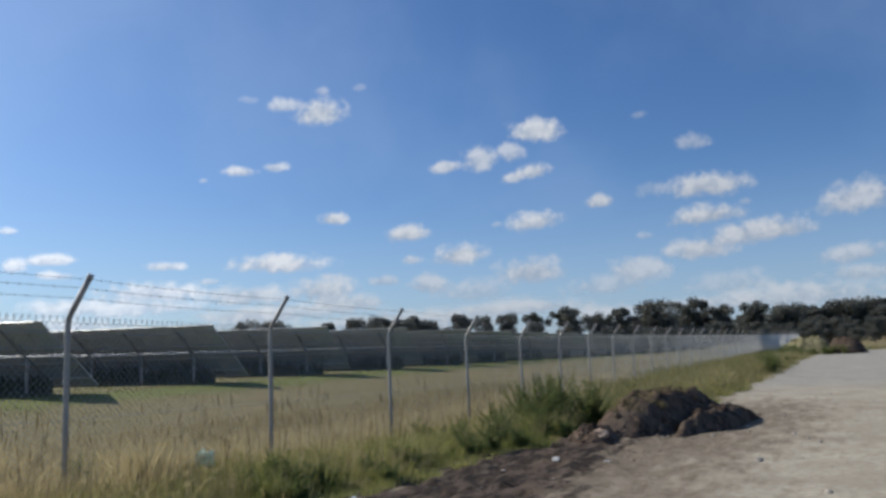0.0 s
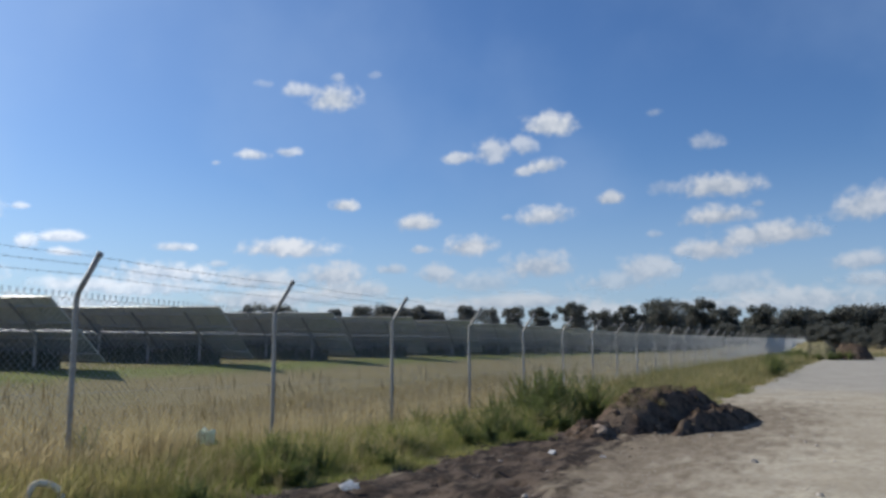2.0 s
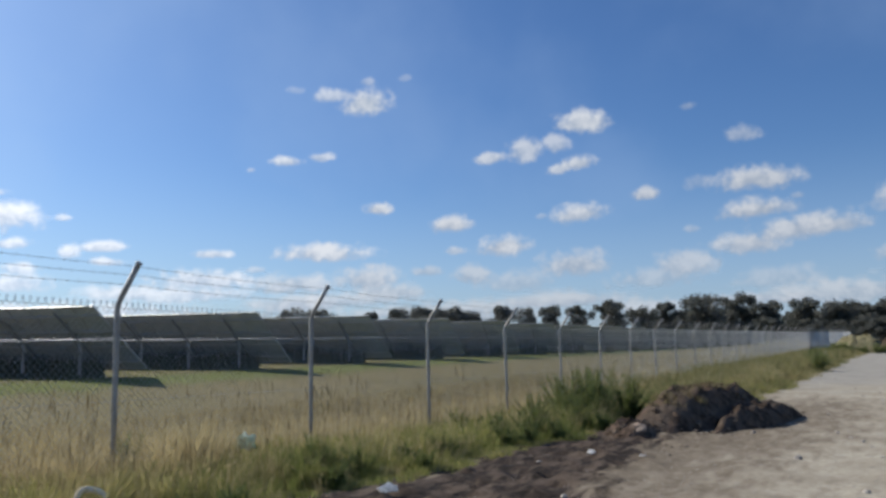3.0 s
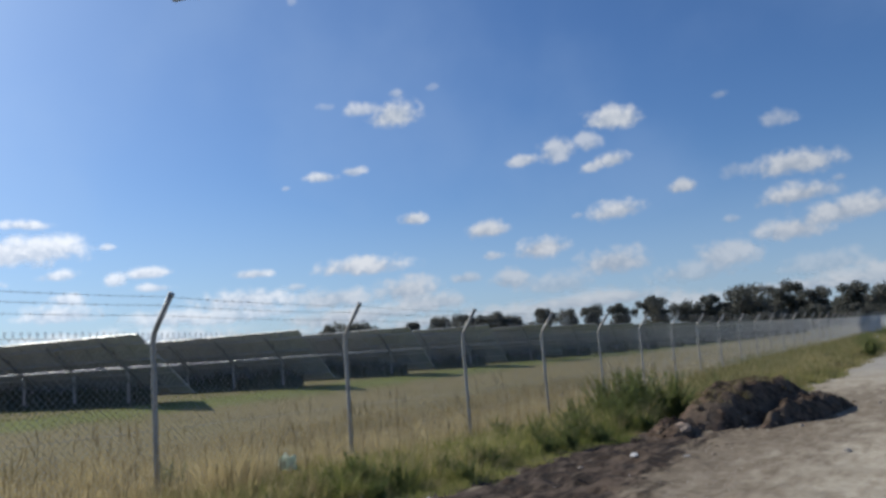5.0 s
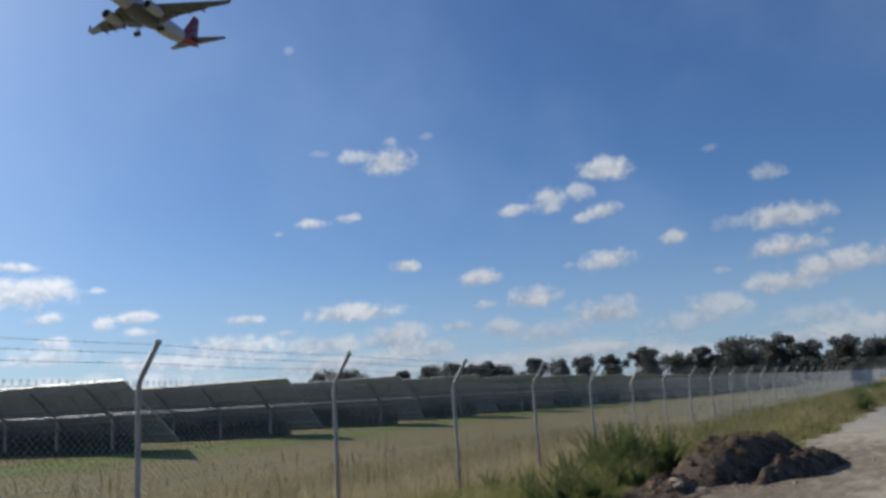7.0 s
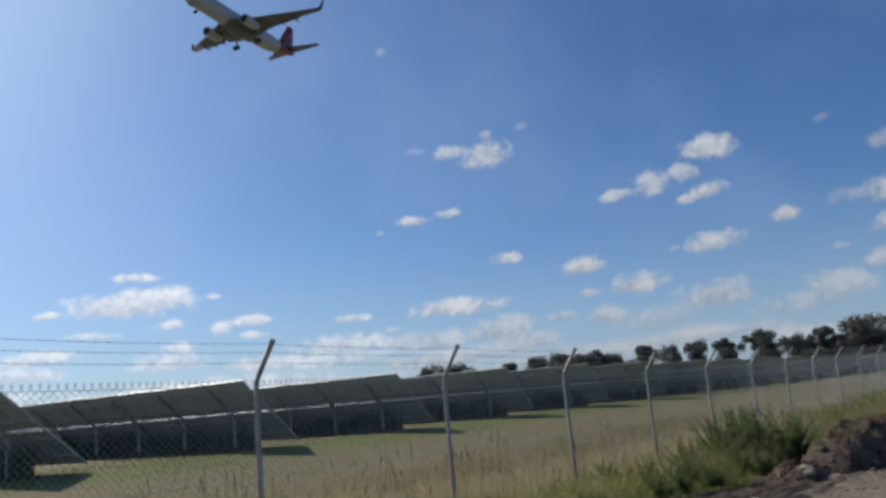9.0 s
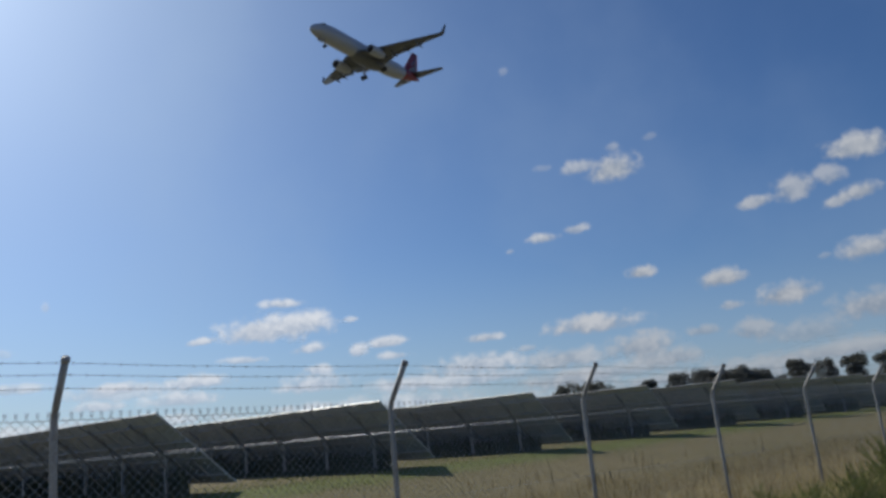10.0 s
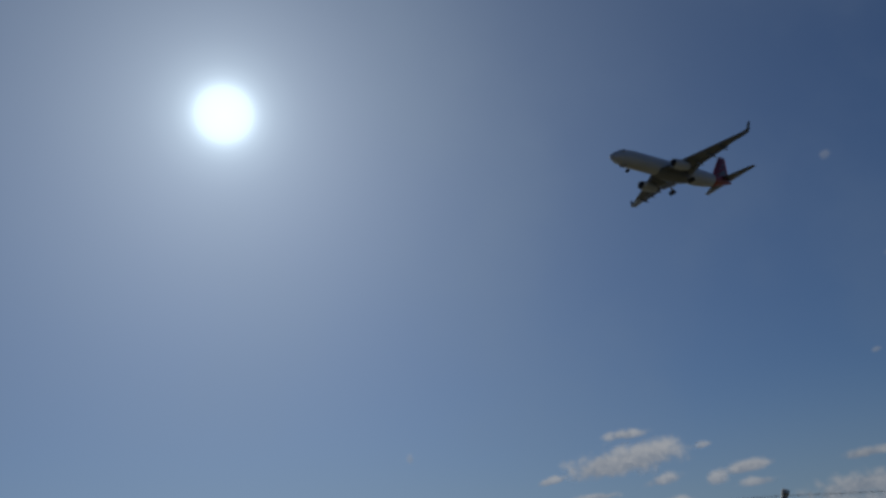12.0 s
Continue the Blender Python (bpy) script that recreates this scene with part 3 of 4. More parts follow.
                if abs(z1 - top) < 1e-6:
                    wire((dx, y1, z1), (dx, y1 + sgn * 0.001, z1 + 0.04), 0.0034)
    me = bpy.data.meshes.new("netting")
    bm.to_mesh(me)
    bm.free()
    me.materials.append(M_WIRE)
    return me


POST, NETTING = post_mesh(), netting_mesh()
rng = random.Random(5)
SET_OFF = {0: 0.02, 1: -0.045, 2: -0.025, 3: 0.02, 4: 0.08, 5: 0.1}
for k in range(K0, K1 + 1):
    y = k * STEP
    z = profile(FY + y)
    p = shared("post", POST, None, fence)
    p.matrix_basis = pose(veer(y), y + SET_OFF.get(k, 0.0), z, rng.uniform(-0.25, 0.25), rng.uniform(-0.2, 0.2), rng.uniform(-2, 2))
    if k < K1:
        z2 = profile(FY + y + STEP)
        q = shared("netting", NETTING, None, fence)
        q.matrix_basis = pose(0.04 + veer(y), y, z, math.degrees(math.atan2(z2 - z, STEP)), 0, -math.degrees(math.atan2(veer(y + STEP) - veer(y), STEP)))


def strand(t, barbs):
    """One barbed strand from arm to arm, with a slight sag and twisted barbs."""
    bm = bmesh.new()
    x = 0.06 + (ARM - 0.06) * t
    zt = BEND + (TIP - BEND) * t
    pts = []
    for k in range(K0, K1):
        for i in range(4):
            y = (k + i / 4) * STEP
            sag = 0.022 * (1 - (2 * i / 4 - 1) ** 2) if i else 0
            pts.append((x + veer(y), y, zt + profile(FY + y) - sag))
    tube(bm, pts, 0.0021, 4, False)
    if barbs:
        y = K0 * STEP
        while y < 14 * STEP:
            i = int((y - K0 * STEP) / (STEP / 4))
            f = (y - pts[i][1]) / (STEP / 4)
            z = pts[i][2] + (pts[i + 1][2] - pts[i][2]) * f
            a = rng.uniform(0, math.pi)
            for b in (a, a + 1.6):
                c, s = math.cos(b) * 0.016, math.sin(b) * 0.016
                tube(bm, [(x - c, y - 0.004, z - s), (x + c, y + 0.004, z + s)], 0.0018, 3, False)
            y += 0.13
    return part("barbed_wire", bm, M_BARB, fence, "dark barbed wire strand")


for t in (0.41, 0.69, 0.93):
    strand(t, True)
for z in (0.12, 1.05, 2.06):
    bm = bmesh.new()
    tube(bm, [(0.044 + veer(k * STEP), k * STEP, z + profile(FY + k * STEP)) for k in range(K0, K1 + 1)], 0.0026, 4, False)
    part("tension_wire", bm, M_WIRE, fence)


# ---- solar rows: tilted tables on single posts, their high edges towards the track ----
ROW_X, ROW_Y, PITCH, TILT, TURN, SLOPE_LEN = -25.0, 10.3, 8.75, 40.0, 6.0, 3.72
MOD_W, MOD_H, N_MOD = 1.13, SLOPE_LEN / 2, 34


def module_mesh():
    bm = bmesh.new()
    w, h, t = MOD_W - 0.02, MOD_H - 0.02, 0.04
    vs = [bm.verts.new(p) for p in [(-w / 2, -h / 2, -0.004), (w / 2, -h / 2, -0.004), (w / 2, h / 2, -0.004), (-w / 2, h / 2, -0.004)]]
    bm.faces.new(vs[::-1]).material_index = 0
    vs = [bm.verts.new((v.co.x, v.co.y, 0.0)) for v in vs]
    bm.faces.new(vs).material_index = 1
    for sx, sy, px, py in ((w, 0.03, 0, h / 2 - 0.015), (w, 0.03, 0, 0.015 - h / 2), (0.03, h - 0.06, w / 2 - 0.015, 0), (0.03, h - 0.06, 0.015 - w / 2, 0)):
        n0 = len(bm.faces)
        box(bm, (sx, sy, t), pose(px, py, -0.016))
        bm.faces.ensure_lookup_table()
        for f in bm.faces[n0:]:
            f.material_index = 2
    me = bpy.data.meshes.new("panel")
    bm.to_mesh(me)
    bm.free()
    for mt in (M_BACK, M_CELL, M_ALU):
        me.materials.append(mt)
    return me


MODULE = module_mesh()


def table_post_mesh():
    bm = bmesh.new()
    hgt = 1.45
    for px, py, sx, sy in ((0, 0, 0.008, 0.10), (0, 0.05, 0.07, 0.008), (0, -0.05, 0.07, 0.008)):
        box(bm, (sx, sy, hgt + 0.5), pose(px, py, hgt / 2 - 0.25))
    me = bpy.data.meshes.new("post")
    bm.to_mesh(me)
    bm.free()
    me.materials.append(M_RAIL)
    return me


def brace_mesh():
    bm = bmesh.new()
    c, s = math.cos(radians(TILT)), math.sin(radians(TILT))
    tube(bm, [(0, 0, 0.85), (0, -1.05 * c, 1.47 + 1.05 * s)], 0.024, 6)
    tube(bm, [(0, 0, 0.60), (0, 1.0 * c, 1.39 - 1.0 * s)], 0.024, 6)
    me = bpy.data.meshes.new("brace")
    bm.to_mesh(me)
    bm.free()
    me.materials.append(M_STRUT)
    return me


def rafter_mesh():
    bm = bmesh.new()
    box(bm, (0.05, SLOPE_LEN * 0.86, 0.08), pose(0, 0, -0.13))
    me = bpy.data.meshes.new("rafter")
    bm.to_mesh(me)
    bm.free()
    me.materials.append(M_STRUT)
    return me


def purlin_mesh(width):
    bm = bmesh.new()
    box(bm, (N_MOD * MOD_W, width, 0.06), pose(-N_MOD * MOD_W / 2, 0, 0))
    me = bpy.data.meshes.new("purlin")
    bm.to_mesh(me)
    bm.free()
    me.materials.append(M_RAIL)
    return me


# Added bright strip that stands in for the sunlit side of the end panels.
def sunlit_edge_mesh():
    bm = bmesh.new()
    box(bm, (0.035, SLOPE_LEN * 0.52, 0.05), None, 0.006)
    me = bpy.data.meshes.new("end_rail")
    bm.to_mesh(me)
    bm.free()
    me.materials.append(M_RAIL)
    return me


T_END = sunlit_edge_mesh()
T_POST, T_BRACE, T_RAFTER, T_PURLIN, T_BEAM = table_post_mesh(), brace_mesh(), rafter_mesh(), purlin_mesh(0.05), purlin_mesh(0.1)


def solar_row(top_y, x_end):
    """The row starts at its end beside the fence and runs away from it; local -x is along the row, local y down the slope."""
    c, s = math.cos(radians(TILT)), math.sin(radians(TILT))
    mid_y = top_y + SLOPE_LEN / 2 * c
    base = land(x_end - 1, mid_y)
    row = new("solar_panel_row")
    row.matrix_world = pose(x_end, mid_y, base, 0, 0, TURN) @ Matrix.Rotation(0.014, 4, "Y")
    tagged(row, "long row of tilted solar panels on galvanised posts, seen from behind", "solar panel", "solar panel rows")
    deck = pose(0, 0, 1.51, -TILT, 0, 0)
    for j in (0, 1):
        for i in range(N_MOD):
            q = shared("panel", MODULE, None, row)
            q.matrix_basis = deck @ pose(-(i + 0.5) * MOD_W, (0.5 - j) * -MOD_H, 0.0)
    for v in (-1.35, -0.45, 0.45, 1.35):
        q = shared("purlin", T_PURLIN, None, row)
        q.matrix_basis = deck @ pose(0, v, -0.065)
    q = shared("beam", T_BEAM, None, row)
    q.matrix_basis = pose(0, -0.06, 1.43)
    q = shared("end_rail", T_END, None, row)
    q.matrix_basis = deck @ pose(0.02, SLOPE_LEN * 0.24, -0.03)
    for i in range(int(N_MOD * MOD_W / 3.05)):
        x = -2.05 - 3.05 * i
        for name, me, m in (("post", T_POST, pose(x, 0, 0)), ("brace", T_BRACE, pose(x + 0.05, 0, 0)), ("rafter", T_RAFTER, deck @ pose(x, 0, 0))):
            q = shared(name, me, None, row)
            q.matrix_basis = m
    return row


for r in range(-1, 19):
    solar_row(ROW_Y + PITCH * r, ROW_X + 1.4 * veer(ROW_Y + PITCH * r))


# ---- far trees ----
def gum_tree_meshes(seed, height, spread):
    """A forked tapered trunk with limbs, and a ragged crown of drooping leaf sprays with gaps."""
    rr = random.Random(seed)
    bm = bmesh.new()
    lean = rr.uniform(-0.3, 0.3)
    fork = height * rr.uniform(0.28, 0.4)
    tube(bm, [(0, 0, -0.5), (lean * 0.4, 0.1, fork * 0.5), (lean, 0, fork)], [0.36, 0.28, 0.22], 7)
    tips = []
    for i in range(rr.randint(5, 7)):
        a = i * 2.4 + rr.uniform(-0.5, 0.5)
        reach = spread * rr.uniform(0.35, 0.95)
        up = height * rr.uniform(0.62, 0.93)
        mid = (lean + math.cos(a) * reach * 0.45, math.sin(a) * reach * 0.45, fork + (up - fork) * 0.55)
        end = (lean + math.cos(a) * reach, math.sin(a) * reach, up)
        tube(bm, [(lean, 0, fork - 0.2), mid, end], [0.17, 0.11, 0.04], 5)
        tips += [(end, spread * rr.uniform(0.26, 0.42)), (mid, spread * rr.uniform(0.2, 0.34))]
    for i in range(6):
        a = rr.uniform(0, 6.28)
        tips.append(((lean + math.cos(a) * spread * 0.55, math.sin(a) * spread * 0.55, height * rr.uniform(0.2, 0.55)), spread * rr.uniform(0.28, 0.42)))
    for i in range(4):
        a = rr.uniform(0, 6.28)
        tips.append(((lean + math.cos(a) * spread * 0.3, math.sin(a) * spread * 0.3, height * rr.uniform(0.75, 0.95)), spread * rr.uniform(0.25, 0.38)))
    trunk = bpy.data.meshes.new("trunk")
    bm.to_mesh(trunk)
    bm.free()
    trunk.materials.append(M_BARK)
    verts, faces = [], []
    for (cx, cy, cz), rad in tips:
        for i in range(int(250 * (rad / (spread * 0.3)))):
            d = Vector((rr.gauss(0, 1), rr.gauss(0, 1), rr.gauss(0, 0.75))).normalized() * rad * rr.random() ** 0.45
            p = Vector((cx, cy, cz)) + Vector((d.x, d.y, d.z * 0.95))
            size = rr.uniform(0.16, 0.38)
            u = Vector((rr.gauss(0, 1), rr.gauss(0, 1), rr.gauss(0, 0.5))).normalized() * size
            w = u.cross(Vector((rr.gauss(0, 1), rr.gauss(0, 1), rr.gauss(0, 1)))).normalized() * size * rr.uniform(0.35, 0.6)
            b = len(verts)
            verts += [tuple(p - u), tuple(p + w), tuple(p + u - Vector((0, 0, size * 0.4))), tuple(p - w)]
            faces.append((b, b + 1, b + 2, b + 3))
    crown = bpy.data.meshes.new("crown")
    crown.from_pydata(verts, [], faces)
    crown.materials.append(M_LEAF)
    return trunk, crown


GUMS = [gum_tree_meshes(s, 10.0, w) for s, w in ((1, 4.0), (2, 5.0), (3, 3.4), (4, 5.6), (5, 4.4), (6, 3.8))]


def gum_tree(az, dist, height, width, kind, turn):
    a = radians(az)
    x, y = -math.sin(a) * dist, math.cos(a) * dist
    tree = new("gum_tree")
    tagged(tree, "dark green gum tree with a ragged crown in a far line", "tree", "far tree line")
    tree.matrix_world = pose(x, y, land(x, y) - 0.1, 0, 0, turn)
    tree.scale = (width, width, height / 10.0)
    for name, me in zip(("trunk", "crown"), GUMS[kind]):
        shared(name, me, None, tree)


# bearing, height and half width of the crown in degrees
SKYLINE = [
    (39.7, 2.52, 0.9), (38.0, 2.60, 1.4), (33.7, 2.36, 1.0), (31.7, 2.54, 1.0), (29.9, 2.50, 1.1), (28.7, 2.48, 1.2), (27.6, 2.50, 1.4), (26.6, 1.95, 0.9),
    (24.1, 2.60, 1.1), (22.4, 2.33, 0.8), (20.7, 2.38, 0.9), (18.6, 2.45, 1.1), (16.3, 2.66, 1.6), (14.4, 2.10, 0.9), (12.6, 2.50, 1.2), (10.5, 2.83, 1.6),
    (8.0, 2.72, 1.2), (6.0, 2.33, 1.2), (3.9, 2.37, 1.4), (2.0, 2.07, 1.2), (0.1, 1.77, 1.4), (-1.6, 2.21, 1.6), (-3.3, 2.09, 1.6),
]
tr = random.Random(11)
for i, (az, el, hw) in enumerate(SKYLINE):
    dist = 215 + tr.uniform(-12, 25)
    a = radians(az)
    h = 1.6 + dist * math.tan(radians(el)) - land(-math.sin(a) * dist, math.cos(a) * dist)
    w = dist * math.tan(radians(hw)) / 4.2
    gum_tree(az, dist, h * 1.02, w, i % 6, tr.uniform(0, 360))
    if 26.5 < az < 30.5:
        gum_tree(az - 0.9, dist + 8, h * 0.93, w * 1.1, (i + 3) % 6, tr.uniform(0, 360))
for i in range(64):
    az = 13.5 - 26 * (i + tr.random()) / 64
    dist = tr.uniform(225, 300)
    el = (1.45 if az > 4 else 1.7) + tr.uniform(-0.6, 0.4)
    a = radians(az)
    h = 1.6 + dist * math.tan(radians(el)) - land(-math.sin(a) * dist, math.cos(a) * dist)
    gum_tree(az, dist, h, h / 10 * tr.uniform(0.8, 1.2), tr.randrange(6), tr.uniform(0, 360))

for i in range(60):
    az = 14.5 - 27 * (i + tr.random()) / 60
    dist = tr.uniform(198, 222)
    a = radians(az)
    h = 1.6 + dist * math.tan(radians(tr.uniform(0.65, 1.15))) - land(-math.sin(a) * dist, math.cos(a) * dist)
    gum_tree(az, dist, h, h / 10 * tr.uniform(0.8, 1.15), tr.randrange(6), tr.uniform(0, 360))

for az, dist, h in [(0.9, 150, 2.6), (0.3, 156, 3.2), (-0.5, 160, 2.8), (-1.3, 152, 2.2), (1.6, 166, 3.4), (-2.2, 165, 3.0), (-3.2, 158, 2.4)]:
    gum_tree(az, dist, h, h / 10 * 1.4, int(dist) % 6, az * 100)


def ridge():
    """The wooded rise behind the trees."""
    verts, faces = [], []
    n = 90
    for i in range(n + 1):
        az = 9 - 45 * i / n
        a = radians(az)
        top = 1.1 + 1.05 * min(max((6 - az) / 10, 0), 1) + 0.10 * noise.noise((i * 0.35, 0, 0)) + 0.05 * noise.noise((i * 1.3, 2, 0))
        for dist, h in ((620, -4), (720, 1.6 + 720 * math.tan(radians(top * 0.7))), (820, 1.6 + 820 * math.tan(radians(top))), (1100, -4)):
            verts.append((-math.sin(a) * dist, math.cos(a) * dist, h))
    for i in range(n):
        for j in range(3):
            faces.append((i * 4 + j, i * 4 + j + 1, i * 4 + j + 5, i * 4 + j + 4))
    ob = from_arrays("backdrop_ridge", verts, faces, M_RIDGE)
    tagged(ob, "low wooded ridge on the horizon behind the trees", "hill", kind="structure")


ridge()


# ---- soil heaps beside the track ----
def heap(name, cx, cy, rx, ry, h, turn, seed, label, clods=60, material=None, cover=0):
    thing = new(name)
    thing.matrix_world = pose(cx, cy, land(cx, cy), 0, 0, turn)
    tagged(thing, label, "dirt pile")
    rr = random.Random(seed)
    bm = bmesh.new()
    nr, na = 26, 64
    rings = []
    for i in range(nr + 1):
        t = i / nr
        ring = []
        for j in range(na):
            a = 2 * math.pi * j / na
            wob = 1 + 0.22 * noise.noise((math.cos(a) * 1.6 + seed, math.sin(a) * 1.6, 0.0))
            x, y = math.cos(a) * rx * t * wob, math.sin(a) * ry * t * wob
            q = min(1.0, 1.22 * (1 - t ** 2.1))
            lump = noise.fractal((x * 1.5 + seed, y * 1.5, 0.0), 0.75, 2.1, 6)
            z = h * q * (0.92 + 0.17 * lump) + 0.08 * noise.fractal((x * 3.4, y * 2.4, float(seed)), 0.5, 2.2, 6) * (1 - t ** 4) - 0.04 * t
            ring.append(bm.verts.new((x, y, z)))
            if i == 0:
                break
        rings.append(ring)
    for j in range(na):
        bm.faces.new((rings[0][0], rings[1][j], rings[1][(j + 1) % na]))
    for a, b in zip(rings[1:], rings[2:]):
        for j in range(na):
            bm.faces.new((a[j], b[j], b[(j + 1) % na], a[(j + 1) % na]))
    part("mound", bm, material or M_SOIL, thing, smooth=True)
    bm = bmesh.new()
    for i in range(clods):
        a, t = rr.uniform(0, 6.28), rr.uniform(0.45, 1.18)
        x, y = math.cos(a) * rx * t, math.sin(a) * ry * t
        s = rr.uniform(0.02, 0.075)
        z = h * max(0, 1 - t * t) ** 1.15 * 0.9 + 0.005
        r = bmesh.ops.create_icosphere(bm, subdivisions=1, radius=s, matrix=pose(x, y, z, rr.uniform(0, 360), rr.uniform(0, 360), 0) @ Matrix.Diagonal((1, rr.uniform(0.6, 1), rr.uniform(0.5, 0.8), 1)))
        for v in r["verts"]:
            v.co += Vector((rr.uniform(-1, 1), rr.uniform(-1, 1), rr.uniform(-1, 1))) * s * 0.22
    lumps = bmesh.new()
    crest = [v.co.copy() for v in thing.children[0].data.vertices if v.co.z > h * 0.12]
    for i in range(clods):
        s = min(rx, 1.6) * rr.uniform(0.03, 0.11) * rr.uniform(0.6, 1.0)
        r = bmesh.ops.create_icosphere(lumps, subdivisions=2, radius=s, matrix=Matrix.Translation(rr.choice(crest) - Vector((0, 0, s * 0.3))) @ pose(0, 0, 0, rr.uniform(0, 360), rr.uniform(0, 360), 0) @ Matrix.Diagonal((1, rr.uniform(0.6, 1), rr.uniform(0.45, 0.8), 1)))
        off = rr.uniform(0, 50)
        for v in r["verts"]:
            v.co += Vector((noise.noise(v.co * 0.6 / s + Vector((off, 0, 0))), noise.noise(v.co * 0.6 / s + Vector((0, off, 0))), noise.noise(v.co * 0.6 / s + Vector((0, 0, off))))) * s * 0.5
    tagged(part("lumpy_soil", lumps, material or M_SOIL, thing, smooth=True), kind="stuff")
    if cover:
        me = thing.children[0].data
        tops = [v.co for v in me.vertices if v.co.z > h * 0.6 and v.co.x < rx * (0.5 if material is None else 2)]
        verts, faces = [], []
        for i in range(cover):
            p = rr.choice(tops) + Vector((rr.gauss(0, 0.06), rr.gauss(0, 0.06), -0.03))
            a, b, tall = rr.uniform(0, 6.28), rr.uniform(0, 6.28), h * rr.uniform(0.05, 0.13)
            u = Vector((math.cos(b), math.sin(b), 0)) * (0.004 + 0.005 * h)
            tip = p + Vector((math.cos(a) * tall * 0.8, math.sin(a) * tall * 0.8, tall))
            q = len(verts)
            verts += [tuple(p - u), tuple(p + u), tuple(tip)]
            faces.append((q, q + 1, q + 2))
        tagged(from_arrays("grass_cover", verts, faces, M_FIELD, thing, "thin olive dry grass"), kind="stuff")
    c = part("loose_soil", bm, M_SOIL_DRY, thing, "dry lighter clods of earth")
    tagged(c, kind="stuff")
    return thing


heap("dirt_pile", -3.22, 17.4, 1.08, 2.75, 0.80, -16, 3, "large heap of dark dug soil with dry grass on top", 110, None, 5000)
heap("dirt_pile", -2.15, 17.8, 0.5, 2.35, 0.42, -13, 8, "low dark soil ridge along the foot of the large heap", 50)
heap("dirt_pile", -3.95, 14.5, 0.55, 0.85, 0.30, 10, 23, "small crumbling spill of soil before the large heap", 50)
heap("dirt_pile", 2.2, 86.5, 2.0, 2.8, 1.5, 0, 14, "far heap of dark soil at the bend of the track", 60, None, 500)
heap("dirt_pile", -1.2, 87.5, 2.7, 3.2, 1.7, 30, 19, "overgrown far heap of soil at the bend of the track", 20, M_TURF, 1800)


# ---- grass: dry seeding stalks, green tufts, mown field ----
def blades(name, label, count, place, height, width, material, seed, heads=0.0, lean=0.35):
    rs = np.random.RandomState(seed)
    verts, faces = [], []
    made = 0
    while made < count:
        got = place(rs)
        if got is None:
            continue
        x, y, scale = got
        made += 1
        h = height * scale * rs.uniform(0.55, 1.15)
        a, b = rs.uniform(0, 2 * math.pi), rs.uniform(0, 2 * math.pi)
        l = lean * h * rs.uniform(0.2, 1.0)
        dx, dy = math.cos(a) * l, math.sin(a) * l
        w = width * rs.uniform(0.7, 1.3)
        ux, uy = math.cos(b) * w, math.sin(b) * w
        z = land(x, y) - 0.02
        q = len(verts)
        verts += [(x - ux, y - uy, z), (x + ux, y + uy, z), (x + dx * 0.35 + ux * 0.8, y + dy * 0.35 + uy * 0.8, z + h * 0.55), (x + dx * 0.35 - ux * 0.8, y + dy * 0.35 - uy * 0.8, z + h * 0.55),
                  (x + dx, y + dy, z + h)]
        faces += [(q, q + 1, q + 2, q + 3), (q + 3, q + 2, q + 4)]
        if rs.uniform() < heads:
            q = len(verts)
            hx, hy, hz, t = x + dx, y + dy, z + h, w * 2.0
            cx, cy = math.cos(b + 1.2) * t, math.sin(b + 1.2) * t
            verts += [(hx - dx * 0.2, hy - dy * 0.2, hz - h * 0.13), (hx + cx, hy + cy, hz - h * 0.02), (hx + dx * 0.12, hy + dy * 0.12, hz + h * 0.08), (hx - cx, hy - cy, hz - h * 0.02)]
            faces.append((q, q + 1, q + 2, q + 3))
    ob = from_arrays(name, verts, faces, material)
    return tagged(ob, label, "grass", kind="stuff")


def clumpy(x, y, f, seed):
    return noise.noise((x * f, y * f, seed)) * 0.5 + 0.5


def verge_place(lo, hi, ya, yb, seed, f=0.9, power=1.0, near_bias=1.6):
    """A spot between the fence and the edge of the track, more of them near; lo and hi are shares of the way from behind the fence to the edge."""
    def place(rs):
        y = ya + (yb - ya) * rs.uniform() ** near_bias
        ex = edge_x(y) - 0.05
        x = -9.5 + (ex + 9.5) * (lo + (hi - lo) * rs.uniform())
        x += 0.25 * noise.noise((x * 1.1, y * 1.1, 7.0))
        c = clumpy(x, y, f, seed)
        if rs.uniform() > c ** power * 1.3:
            return None
        if ((x + 3.4) / 1.45) ** 2 + ((y - 16.6) / 2.5) ** 2 < 1 or ((x + 3.95) / 0.7) ** 2 + ((y - 14.5) / 1.0) ** 2 < 1:
            return None
        fade = min(max((ex - x) / 0.8, 0.35), 1.0)
        return x, y, (0.55 + 0.7 * c) * fade
    return place


def field_place(xa, xb, ya, yb, seed, bias):
    def place(rs):
        x = xb + (xa - xb) * rs.uniform() ** bias
        y = ya + (yb - ya) * rs.uniform() ** bias
        c = clumpy(x, y, 0.35, seed)
        return (x, y, 0.6 + 0.7 * c) if rs.uniform() < 0.35 + c * 0.7 else None
    return place


def lush_place(rs):
    """A ragged green band along the ends of the solar rows."""
    x, y = rs.uniform(-31, -18), 3 + 72 * rs.uniform() ** 1.4
    want = (-20.5 - x) / 4.5 + 1.6 * (clumpy(x, y, 0.22, 11.0) - 0.5)
    return (x, y, 0.6 + 0.6 * clumpy(x, y, 0.5, 12.0)) if rs.uniform() < want else None


